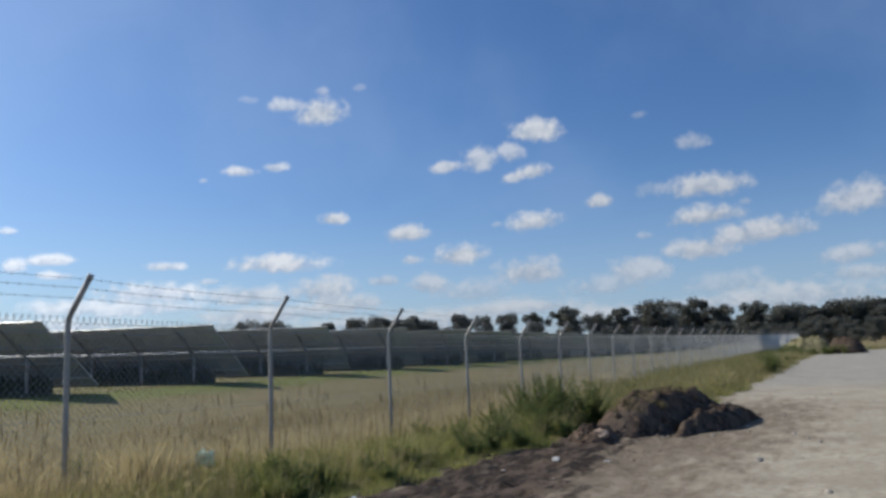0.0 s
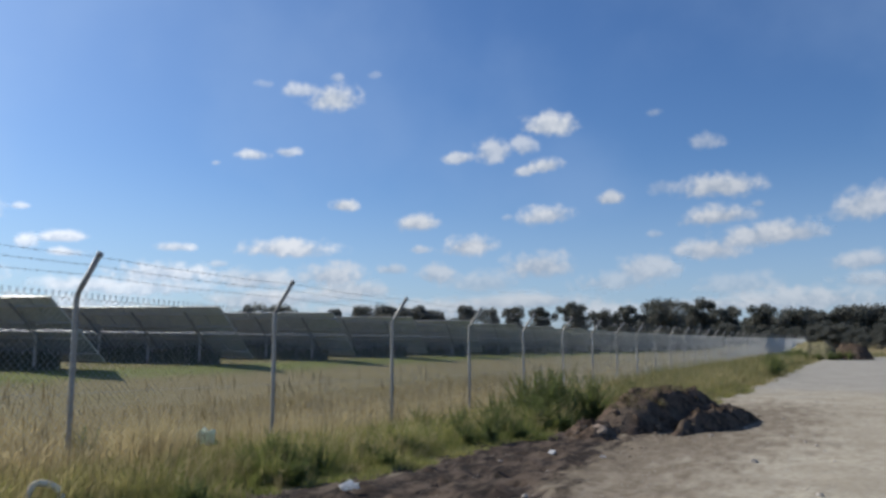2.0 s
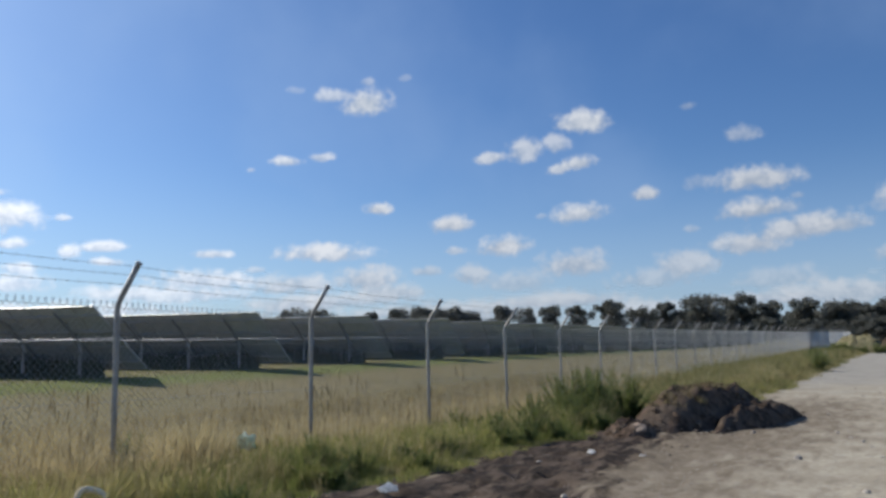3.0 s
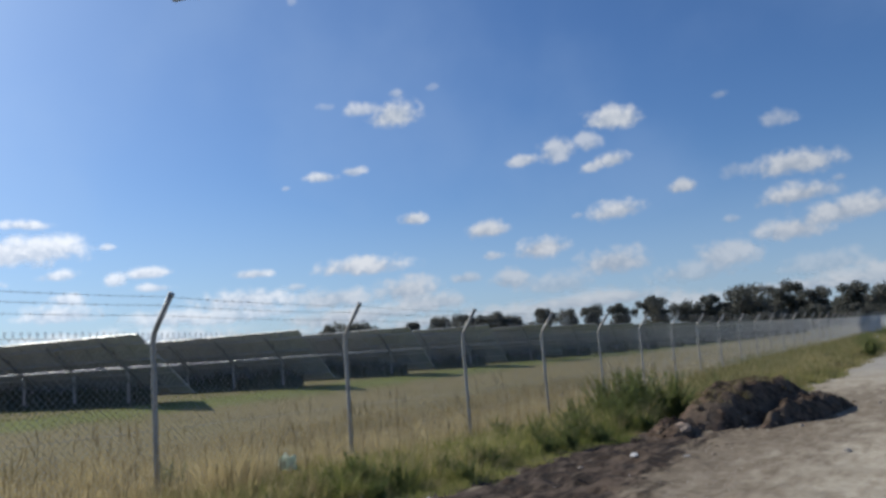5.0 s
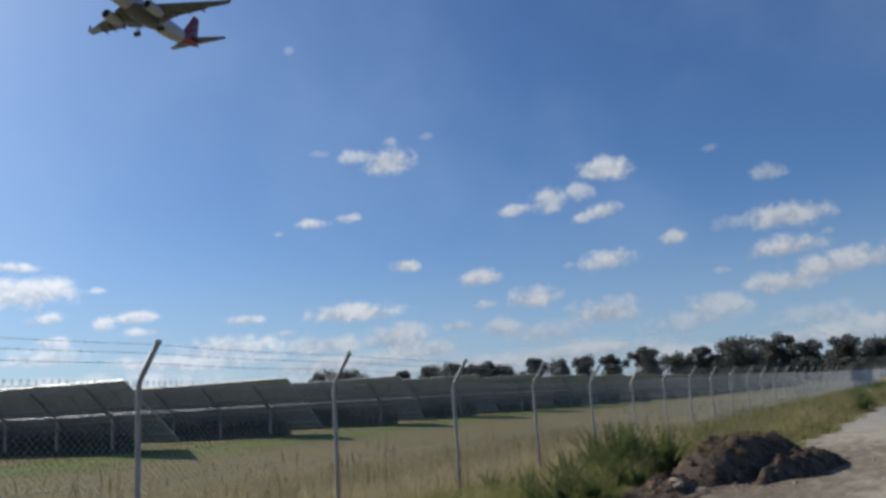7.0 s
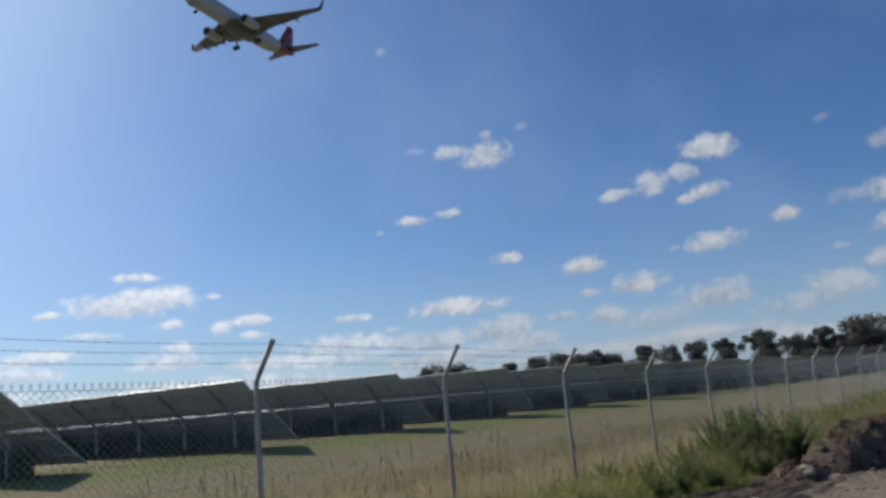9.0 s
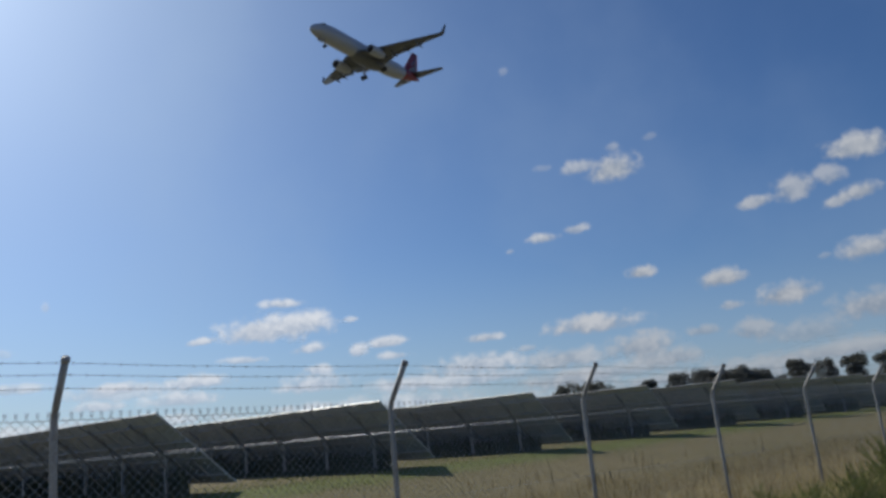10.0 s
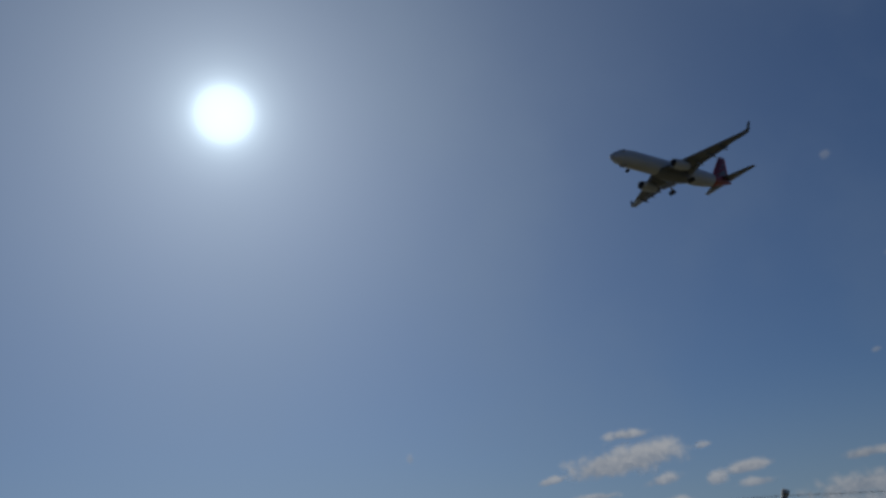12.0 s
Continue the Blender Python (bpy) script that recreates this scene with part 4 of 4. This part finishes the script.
def tufts(name, label, count, per, place, height, width, material, seed, spread=0.09):
    """Tufts of arching blades that fan out from one root."""
    rs = np.random.RandomState(seed)
    verts, faces = [], []
    made = 0
    while made < count:
        got = place(rs)
        if got is None:
            continue
        x0, y0, scale = got
        made += 1
        z = land(x0, y0) - 0.02
        tall = height * scale * rs.uniform(0.7, 1.2)
        n = int(per * rs.uniform(0.6, 1.3))
        a, b = rs.uniform(0, 2 * math.pi, n), rs.uniform(0, 2 * math.pi, n)
        r, h, out, w = spread * np.sqrt(rs.uniform(0, 1, n)), tall * rs.uniform(0.45, 1.1, n), tall * rs.uniform(0.1, 0.75, n), width * rs.uniform(0.6, 1.3, n)
        for i in range(n):
            ca, sa = math.cos(a[i]), math.sin(a[i])
            ux, uy = math.cos(b[i]) * w[i], math.sin(b[i]) * w[i]
            bx, by = x0 + ca * r[i], y0 + sa * r[i]
            mx, my = bx + ca * out[i] * 0.35, by + sa * out[i] * 0.35
            q = len(verts)
            verts += [(bx - ux, by - uy, z), (bx + ux, by + uy, z), (mx + ux * 0.8, my + uy * 0.8, z + h[i] * 0.62), (mx - ux * 0.8, my - uy * 0.8, z + h[i] * 0.62), (bx + ca * out[i], by + sa * out[i], z + h[i] * 0.95)]
            faces += [(q, q + 1, q + 2, q + 3), (q + 3, q + 2, q + 4)]
    ob = from_arrays(name, verts, faces, material)
    return tagged(ob, label, "grass", kind="stuff")


blades("dry_grass", "tall dry straw-coloured grass with seed heads along the fence", 44000, verge_place(0.0, 0.8, 2.5, 40, 1.0), 0.46, 0.003, M_STRAW, 1, 0.3, 0.75)
tufts("dry_grass", "arching tufts of pale dry grass along the fence", 1100, 42, verge_place(0.0, 0.95, 3, 36, 3.0, 1.3, 1.4), 0.5, 0.0032, M_STRAW, 21)
blades("dry_grass", "tall dry straw-coloured grass inside the fence", 34000, field_place(-13.5, -8.5, 3, 32, 4.0, 1.6), 0.22, 0.004, M_DRY, 2, 0.2, 0.7)
blades("green_grass", "lush green tufts of grass at the edge of the track", 30000, verge_place(0.5, 1.0, 3, 34, 2.0, 0.8, 1.1), 0.42, 0.004, M_GREEN, 3, 0.12, 0.7)
tufts("green_grass", "arching green tussocks of grass at the edge of the track", 900, 48, verge_place(0.6, 1.02, 3, 34, 12.0, 1.1, 1.3), 0.5, 0.0045, M_GREEN, 22, 0.11)
tufts("green_grass", "green and straw-coloured tussocks along the far verge", 700, 30, verge_place(0.45, 1.02, 19, 76, 15.0, 0.5, 1.4, 1.3), 0.75, 0.012, M_OLIVE, 23, 0.3)
blades("green_grass", "green and yellow grass along the far verge", 24000, verge_place(0.2, 1.0, 28, 104, 6.0, 0.5, 0.8, 1.2), 0.62, 0.014, M_OLIVE, 4, 0.1)
tufts("dry_grass", "tall pale dry tussocks beside the first fence posts", 170, 55, verge_place(0.12, 0.62, 3.6, 8.5, 18.0, 1.2, 1.2, 1.0), 0.72, 0.0042, M_STRAW, 24, 0.12)
blades("field_grass", "short mown yellow-green grass between the solar rows", 70000, field_place(-25, -9.5, 3, 75, 5.0, 1.4), 0.065, 0.007, M_FIELD, 5, 0.05, 0.8)
blades("field_grass", "lush green grass beside the ends of the solar rows", 34000, lush_place, 0.085, 0.009, M_LUSH, 8, 0.0, 0.8)


blades("dry_grass", "single tall dry stalks with brown seed heads in the verge", 900, verge_place(0.1, 0.8, 3.5, 26, 9.0, 0.7, 1.5), 1.0, 0.0042, M_STALK, 7, 1.0, 0.2)


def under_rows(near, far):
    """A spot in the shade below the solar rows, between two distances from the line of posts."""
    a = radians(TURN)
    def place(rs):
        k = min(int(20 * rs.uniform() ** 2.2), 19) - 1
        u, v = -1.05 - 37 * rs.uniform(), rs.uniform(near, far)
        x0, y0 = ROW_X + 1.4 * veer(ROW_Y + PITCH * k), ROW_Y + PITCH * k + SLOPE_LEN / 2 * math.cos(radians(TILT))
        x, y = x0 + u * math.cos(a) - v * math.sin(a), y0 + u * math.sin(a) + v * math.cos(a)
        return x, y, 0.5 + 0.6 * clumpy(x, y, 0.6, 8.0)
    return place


# The dark tone of both lots paints in the shade below the panels.
blades("green_grass", "tall uncut grass under the solar rows, darkened in colour as shade", 90000, under_rows(0.03, 0.32), 1.18, 0.022, M_SHADE_TONED, 6, 0.0, 0.3)
blades("green_grass", "short grass under the solar rows, darkened in colour as shade", 60000, under_rows(-1.2, 0.03), 0.3, 0.02, M_SHADE_TONED, 16, 0.0, 0.5)


# ---- weeds ----
def weed_meshes(seed, height, bushy):
    rr = random.Random(seed)
    bm = bmesh.new()
    verts, faces = [], []
    for s in range(bushy):
        a, out = rr.uniform(0, 6.28), rr.uniform(0.05, 0.75) * height
        h = height * rr.uniform(0.4, 1.05)
        base = Vector((rr.uniform(-0.12, 0.12), rr.uniform(-0.12, 0.12), -0.03))
        tip = base + Vector((math.cos(a) * out, math.sin(a) * out, h))
        mid = base.lerp(tip, 0.5) + Vector((0, 0, 0.06 * h))
        tube(bm, [base, mid, tip], [0.008, 0.006, 0.002], 4, False)
        for i in range(95):
            t = 0.08 + 0.85 * rr.random()
            p = base.lerp(mid, t * 2) if t < 0.5 else mid.lerp(tip, t * 2 - 1)
            size = 0.075 * (1.15 - t * 0.75) * rr.uniform(0.6, 1.3)
            b = rr.uniform(0, 6.28)
            u = Vector((math.cos(b), math.sin(b), rr.uniform(0.0, 0.8))).normalized() * size
            w = u.cross(Vector((rr.uniform(-1, 1), rr.uniform(-1, 1), 1))).normalized() * size * 0.26
            q = len(verts)
            verts += [tuple(p), tuple(p + u * 0.5 + w), tuple(p + u - Vector((0, 0, size * 0.2))), tuple(p + u * 0.5 - w)]
            faces.append((q, q + 1, q + 2, q + 3))
    stem = bpy.data.meshes.new("stems")
    bm.to_mesh(stem)
    bm.free()
    stem.materials.append(M_STEM)
    leaf = bpy.data.meshes.new("leaves")
    leaf.from_pydata(verts, [], faces)
    leaf.materials.append(M_WEED)
    return stem, leaf


WEEDS = [weed_meshes(21, 1.0, 34), weed_meshes(22, 0.8, 24), weed_meshes(23, 0.55, 20)]


def weed(x, y, size, kind, turn, label):
    w = new("weed")
    w.matrix_world = pose(x, y, land(x, y), 0, 0, turn)
    w.scale = (size, size, size)
    tagged(w, label, "weed", "weeds on the verge")
    for name, me in zip(("stem", "foliage"), WEEDS[kind]):
        tagged(shared(name, me, None, w), kind="stuff")


TALL = "tall bushy green weed beside the dirt heap"
LOWW = "small leafy green weed in the dry grass"
for x, y, size, kind in [(-5.6, 17.6, 1.1, 0), (-5.4, 16.4, 0.85, 0), (-5.9, 16.0, 0.95, 1), (-4.9, 17.8, 1.0, 0), (-5.2, 15.0, 0.65, 0), (-5.9, 14.6, 0.7, 0), (-5.5, 13.4, 0.55, 0), (-5.7, 17.0, 1.1, 0), (-6.3, 17.2, 0.95, 0), (-6.2, 18.8, 1.0, 0), (-4.7, 15.2, 0.7, 2), (-5.7, 14.2, 0.75, 1), (-5.6, 19.5, 0.9, 1)]:
    weed(x, y, size * 1.18, kind, x * 700 + y * 90, TALL)
for x, y, size, kind in [(-6.05, 7.9, 0.85, 1), (-5.8, 8.3, 0.8, 2), (-5.45, 7.4, 0.7, 2), (-7.9, 6.6, 0.95, 1), (-6.6, 9.4, 0.8, 2), (-5.6, 10.2, 0.8, 2), (-5.3, 11.8, 0.8, 2), (-5.9, 12.6, 0.9, 1), (-6.6, 5.9, 0.7, 2), (-6.9, 13.2, 0.8, 1), (-5.2, 9.0, 0.6, 2), (-6.2, 22, 0.9, 1), (-5.6, 25, 0.9, 1), (-5.0, 29, 0.9, 1)]:
    weed(x, y, size, kind, x * 700 + y * 90, LOWW)
wr = random.Random(31)
for i in range(12):
    y = 5.5 + 13 * wr.random()
    weed(edge_x(y) - 0.15 - 1.5 * wr.random() ** 1.5, y, wr.uniform(0.5, 0.95), wr.choice((1, 2, 2)), wr.uniform(0, 360), LOWW)
for i in range(24):
    y = wr.uniform(36, 100)
    weed(edge_x(y) - wr.uniform(0.2, 3.5), y, wr.uniform(0.7, 1.3), wr.randrange(3), wr.uniform(0, 360), "scrubby green weed on the far verge of the track")

for i in range(22):
    weed(wr.uniform(-4.2, 2.2), wr.uniform(82.5, 84.5), wr.uniform(0.8, 1.4), wr.randrange(3), wr.uniform(0, 360), "scrubby green weed at the foot of the far heap")


# ---- litter, hose and stones ----
def crumpled(name, x, y, z, sx, sy, sz, seed, material, label, category="litter"):
    bm = bmesh.new()
    bmesh.ops.create_icosphere(bm, subdivisions=3, radius=0.5)
    for v in bm.verts:
        n = v.co.normalized()
        k = 1 + 0.55 * noise.noise(n * 2.1 + Vector((seed, 0, 0))) + 0.28 * noise.noise(n * 5.0 + Vector((0, seed, 0)))
        v.co = Vector((n.x * sx, n.y * sy, max(n.z * sz, -sz * 0.35))) * 0.5 * k
    ob = part(name, bm, material)
    ob.matrix_world = pose(x, y, land(x, y) + z, 0, 0, seed * 50)
    return tagged(ob, label, category)


crumpled("plastic_bag", -4.55, 7.08, 0.1, 0.2, 0.08, 0.12, 1, M_PLASTIC, "crumpled white plastic bag on the dark soil")
crumpled("plastic_bag", -7.10, 7.72, 0.40, 0.12, 0.25, 0.27, 2, M_PLASTIC_G, "pale green plastic bag caught on the wire fence")
crumpled("paper_scrap", -4.39, 14.97, 0.1, 0.2, 0.12, 0.08, 3, M_PLASTIC, "small white paper scrap beside the dirt heap")
crumpled("paper_scrap", -2.99, 11.45, 0.02, 0.14, 0.09, 0.05, 4, M_PLASTIC, "small white paper scrap on the track edge")
crumpled("plastic_bag", -3.1, 65.5, 0.25, 0.3, 0.25, 0.6, 5, M_PLASTIC, "white plastic bag on the far verge")
crumpled("paper_scrap", -3.75, 11.46, 0.05, 0.18, 0.1, 0.06, 6, M_PLASTIC, "small white paper scrap on the dark soil")
M_CARD = surface("weathered_cardboard", (0.36, 0.26, 0.19), (0.48, 0.37, 0.28), 14, 3, 0.9)
crumpled("cardboard_scrap", -3.72, 14.05, 0.16, 0.28, 0.14, 0.22, 7, M_CARD, "torn pale cardboard scrap on the foot of the soil heap")

bm = bmesh.new()
hose_pts = [(math.cos(a) * 0.145 + 0.02 * math.sin(3 * a), math.sin(a) * 0.07, 0.3 + 0.17 * math.sin(a * 1.0)) for a in np.linspace(-0.6, 3.9, 24)]
tube(bm, hose_pts, 0.03, 10)
hose = part("hose", bm, M_HOSE, smooth=True)
hose.matrix_world = pose(-6.1, 4.62, land(-6.1, 4.62) - 0.12, 0, 0, 55)
tagged(hose, "looped pale sun-bleached hose in the grass by a fence post", "hose")


def stone(x, y, s, seed):
    rr = random.Random(seed)
    bm = bmesh.new()
    bmesh.ops.create_icosphere(bm, subdivisions=2, radius=1.0)
    for v in bm.verts:
        v.co *= 1 + 0.3 * noise.noise(v.co * 1.3 + Vector((seed, 0, 0)))
        v.co = Vector((v.co.x * s, v.co.y * s * 0.8, max(v.co.z * s * 0.6, -s * 0.3)))
    ob = part("stone", bm, M_STONE, smooth=False)
    ob.matrix_world = pose(x, y, land(x, y) + s * 0.2, 0, 0, rr.uniform(0, 360))
    tagged(ob, "small rough stone lying on the gravel track", "stone", "stones on the track")


stone(-0.98, 12.18, 0.06, 1)
sr = random.Random(77)
for i in range(60):
    y = 7 + 30 * sr.random() ** 1.8
    stone(edge_x(y) + sr.uniform(0.2, 5.5), y, sr.uniform(0.015, 0.05), i + 2)

rs = np.random.RandomState(9)
gv, gf = [], []
for i in range(9000):
    y = 6 + 34 * rs.uniform() ** 1.7
    x = edge_x(y) + 7.5 * rs.uniform()
    s = rs.uniform(0.004, 0.014)
    z = land(x, y) + s * 0.3
    q = len(gv)
    a = rs.uniform(0, 6.28)
    c, d = math.cos(a) * s, math.sin(a) * s
    gv += [(x + c, y + d, z), (x - d, y + c, z), (x - c, y - d, z), (x + d, y - c, z), (x, y, z + s * 0.8)]
    gf += [(q, q + 1, q + 4), (q + 1, q + 2, q + 4), (q + 2, q + 3, q + 4), (q + 3, q, q + 4)]
tagged(from_arrays("gravel", gv, gf, M_STONE), "loose pale gravel scattered over the track", "gravel", kind="stuff")
cv, cf = [], []
for i in range(3600):
    y = 6.5 + 13 * rs.uniform() ** 1.2
    x = edge_x(y) + abs(rs.normal(0.3, 0.8)) - 0.15
    s = rs.uniform(0.01, 0.036)
    z = land(x, y) + s * 0.15
    q = len(cv)
    for k in range(5):
        a = k * 1.2566 + rs.uniform(-0.3, 0.3)
        cv.append((x + math.cos(a) * s, y + math.sin(a) * s, z + rs.uniform(-0.2, 0.2) * s))
    cv.append((x + rs.uniform(-0.3, 0.3) * s, y + rs.uniform(-0.3, 0.3) * s, z + s * 0.5))
    cf += [(q + k, q + (k + 1) % 5, q + 5) for k in range(5)]
tagged(from_arrays("soil_clods", cv, cf, M_DIRT), "dark broken clods of soil along the track edge", "soil", kind="stuff")


# ---- the airliner on its approach ----
def airfoil(le, chord, thick, y, z, axis_up=False):
    pts = []
    for u, t in ((0, 0), (0.08, 0.62), (0.3, 1.0), (0.6, 0.75), (1.0, 0.05), (0.6, -0.45), (0.3, -0.6), (0.08, -0.42)):
        x = le - u * chord
        pts.append((x, y + t * thick / 2, z) if axis_up else (x, y, z + t * thick / 2))
    return pts


def airliner():
    jet = new("airliner")
    tagged(jet, "white twin-engine jet airliner with a red tail, wheels down, low overhead", "airplane")
    bm = bmesh.new()
    rings = []
    R = 1.92
    for x, r, cz in [(19.75, 0.05, -0.62), (19.5, 0.42, -0.58), (18.9, 0.85, -0.48), (17.9, 1.28, -0.32), (16.6, 1.62, -0.15), (15.0, 1.84, -0.03), (13.2, R, 0), (6, R, 0), (0, R, 0), (-6.5, R, 0),
                     (-9.5, 1.78, 0.14), (-12.5, 1.42, 0.42), (-15.5, 0.95, 0.72), (-17.8, 0.5, 0.92), (-19.0, 0.2, 1.0)]:
        rings.append([(x, math.cos(a) * r, cz + math.sin(a) * r * 1.04) for a in (2 * math.pi * k / 24 for k in range(24))])
    loft(bm, rings)
    part("fuselage", bm, M_WHITE_DIM, jet, smooth=True)
    bm = bmesh.new()
    rings = []
    for x, hw, hh in [(7.4, 0.4, 0.25), (6.2, 1.5, 0.6), (3.5, 1.9, 0.85), (0, 1.95, 0.9), (-2.5, 1.7, 0.75), (-4.8, 0.5, 0.3)]:
        rings.append([(x, math.cos(a) * hw, -1.45 + math.sin(a) * hh) for a in (2 * math.pi * k / 16 for k in range(16))])
    loft(bm, rings)
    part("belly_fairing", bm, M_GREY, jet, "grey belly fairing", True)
    bm = bmesh.new()
    rings = []
    for x, r, cz in [(-11.8, 1.55, 0.36), (-12.5, 1.45, 0.425), (-15.5, 0.98, 0.725), (-17.8, 0.53, 0.92), (-19.08, 0.22, 1.0)]:
        rings.append([(x, math.cos(a) * r, cz + math.sin(a) * r * 1.04) for a in (2 * math.pi * k / 24 for k in range(24))])
    loft(bm, rings)
    part("tail_cone", bm, M_RED, jet, "red painted tail cone", True)
    for side in (1, -1):
        for k in range(3):
            bm = bmesh.new()
            box(bm, (0.55, 0.5, 0.32), pose(17.55 - 0.42 * k, side * (0.62 + 0.32 * k), 0.78 + 0.06 * k, side * -32, 34, side * -25), 0.04)
            part("cockpit_window", bm, M_GLASS, jet, "dark cockpit window")
    wing_rings = [(6.6, 8.2, 1.05, 1.5, -1.42), (3.9, 5.1, 0.66, 5.8, -0.95), (0.4, 3.2, 0.36, 11.8, -0.1), (-2.75, 1.65, 0.17, 17.0, 0.72)]
    for side in (1, -1):
        bm = bmesh.new()
        loft(bm, [airfoil(a, c, t, side * y, z) for a, c, t, y, z in wing_rings])
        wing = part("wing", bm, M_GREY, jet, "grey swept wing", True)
        bm = bmesh.new()
        loft(bm, [airfoil(-2.8, 1.6, 0.15, side * 17.02, 0.74), airfoil(-3.3, 1.15, 0.11, side * 17.45, 1.2), airfoil(-4.2, 0.62, 0.07, side * 17.85, 3.1)])
        part("winglet", bm, M_GREY, wing, "upturned winglet", True)
        bm = bmesh.new()
        loft(bm, [airfoil(-0.9, 1.5, 0.14, side * 2.0, -1.58), airfoil(-0.75, 1.2, 0.12, side * 5.6, -1.06)])
        loft(bm, [airfoil(-0.85, 1.0, 0.11, side * 6.2, -1.0), airfoil(-2.45, 0.75, 0.08, side * 12.6, -0.08)])
        part("flap", bm, M_GREY, wing, "lowered wing flaps")
        for fy, fx, fz in ((6.4, -0.2, -1.25), (9.2, -1.1, -0.85), (12.0, -2.0, -0.45)):
            bm = bmesh.new()
            loft(bm, [[(fx + 1.6 - 3.3 * t, side * fy + math.cos(a) * r, fz - 0.25 * t + math.sin(a) * r * 1.3) for a in (2 * math.pi * k / 8 for k in range(8))] for t, r in ((0, 0.03), (0.25, 0.17), (0.6, 0.19), (1, 0.03))])
            part("flap_fairing", bm, M_GREY, wing, "slim flap track fairing", True)
        bm = bmesh.new()
        ey, ez = side * 4.9, -2.05
        loft(bm, [[(x, ey + math.cos(a) * r, ez + math.sin(a) * r * 0.94) for a in (2 * math.pi * k / 20 for k in range(20))] for x, r in ((5.6, 0.82), (6.35, 0.86), (6.5, 0.94), (6.3, 1.03), (5.2, 1.14), (3.6, 1.1), (2.2, 0.88), (1.9, 0.8), (2.1, 0.7))], False)
        eng = part("engine", bm, M_WHITE_DIM, jet, "white engine nacelle", True)
        bm = bmesh.new()
        loft(bm, [[(x, ey + math.cos(a) * r, ez + math.sin(a) * r) for a in (2 * math.pi * k / 20 for k in range(20))] for x, r in ((6.3, 0.84), (5.4, 0.82), (5.39, 0.3), (5.9, 0.04))])
        part("fan", bm, M_DARK, eng, "dark fan intake", True)
        bm = bmesh.new()
        loft(bm, [[(x, ey + math.cos(a) * r, ez + math.sin(a) * r) for a in (2 * math.pi * k / 14 for k in range(14))] for x, r in ((2.5, 0.62), (1.2, 0.5), (0.7, 0.3), (0.2, 0.05))])
        part("exhaust", bm, M_DARK, eng, "dark exhaust cone", True)
        bm = bmesh.new()
        box(bm, (3.6, 0.28, 0.75), pose(3.4, ey, -1.15, 0, 8, 0), 0.08)
        part("pylon", bm, M_GREY, eng)
        bm = bmesh.new()
        loft(bm, [airfoil(-14.6, 3.9, 0.34, side * 0.5, 1.15), airfoil(-18.5, 1.25, 0.1, side * 7.15, 1.85)])
        part("tailplane", bm, M_GREY, jet, "grey tailplane", True)
        gear = new("main_gear")
        gear.parent = jet
        bm = bmesh.new()
        tube(bm, [(-0.9, side * 2.86, -1.5), (-0.9, side * 2.86, -3.6)], 0.13, 8)
        tube(bm, [(-0.9, side * 1.4, -1.9), (-0.9, side * 2.8, -2.9)], 0.08, 6)
        part("strut", bm, M_GALV, gear)
        for w in (-0.43, 0.43):
            bm = bmesh.new()
            loft(bm, [[(-0.9 + math.cos(a) * r, side * 2.86 + w + o, -3.6 + math.sin(a) * r) for a in (2 * math.pi * k / 18 for k in range(18))] for o, r in ((-0.19, 0.4), (-0.15, 0.54), (0.15, 0.54), (0.19, 0.4))])
            part("wheel", bm, M_TYRE, gear, "black tyre", True)
    bm = bmesh.new()
    loft(bm, [airfoil(-11.2, 7.0, 0.4, 0, 1.4, True), airfoil(-13.2, 5.6, 0.42, 0, 2.4, True), airfoil(-17.4, 2.2, 0.2, 0, 8.0, True)])
    fin = part("fin", bm, M_RED, jet, "red tail fin", True)
    bm = bmesh.new()
    for side in (1, -1):
        for pts in ([(-14.6, 2.2), (-17.6, 2.6), (-17.9, 4.4)], [(-15.9, 4.0), (-17.6, 4.7), (-18.2, 6.2)]):
            bm.faces.new([bm.verts.new((x, side * 0.235, z)) for x, z in pts])
    bmesh.ops.solidify(bm, geom=bm.faces[:], thickness=0.02)
    part("tail_marking", bm, M_WHITE_DIM, fin, "plain white shapes on the red fin")
    gear = new("nose_gear")
    gear.parent = jet
    bm = bmesh.new()
    tube(bm, [(15.6, 0, -1.5), (15.5, 0, -3.2)], 0.1, 8)
    for s in (1, -1):
        box(bm, (1.5, 0.04, 0.55), pose(16.4, s * 0.42, -1.95, s * 12, 0, 0), 0.01)
    part("strut", bm, M_GALV, gear)
    for w in (-0.24, 0.24):
        bm = bmesh.new()
        loft(bm, [[(15.5 + math.cos(a) * r, w + o, -3.2 + math.sin(a) * r) for a in (2 * math.pi * k / 16 for k in range(16))] for o, r in ((-0.11, 0.25), (-0.08, 0.34), (0.08, 0.34), (0.11, 0.25))])
        part("wheel", bm, M_TYRE, gear, "black tyre", True)
    jet.matrix_world = pose(-143.15, 114.99, 96.16, 0.25, -0.39, 284.73) @ Matrix.Scale(1.12, 4)
    return jet


airliner()
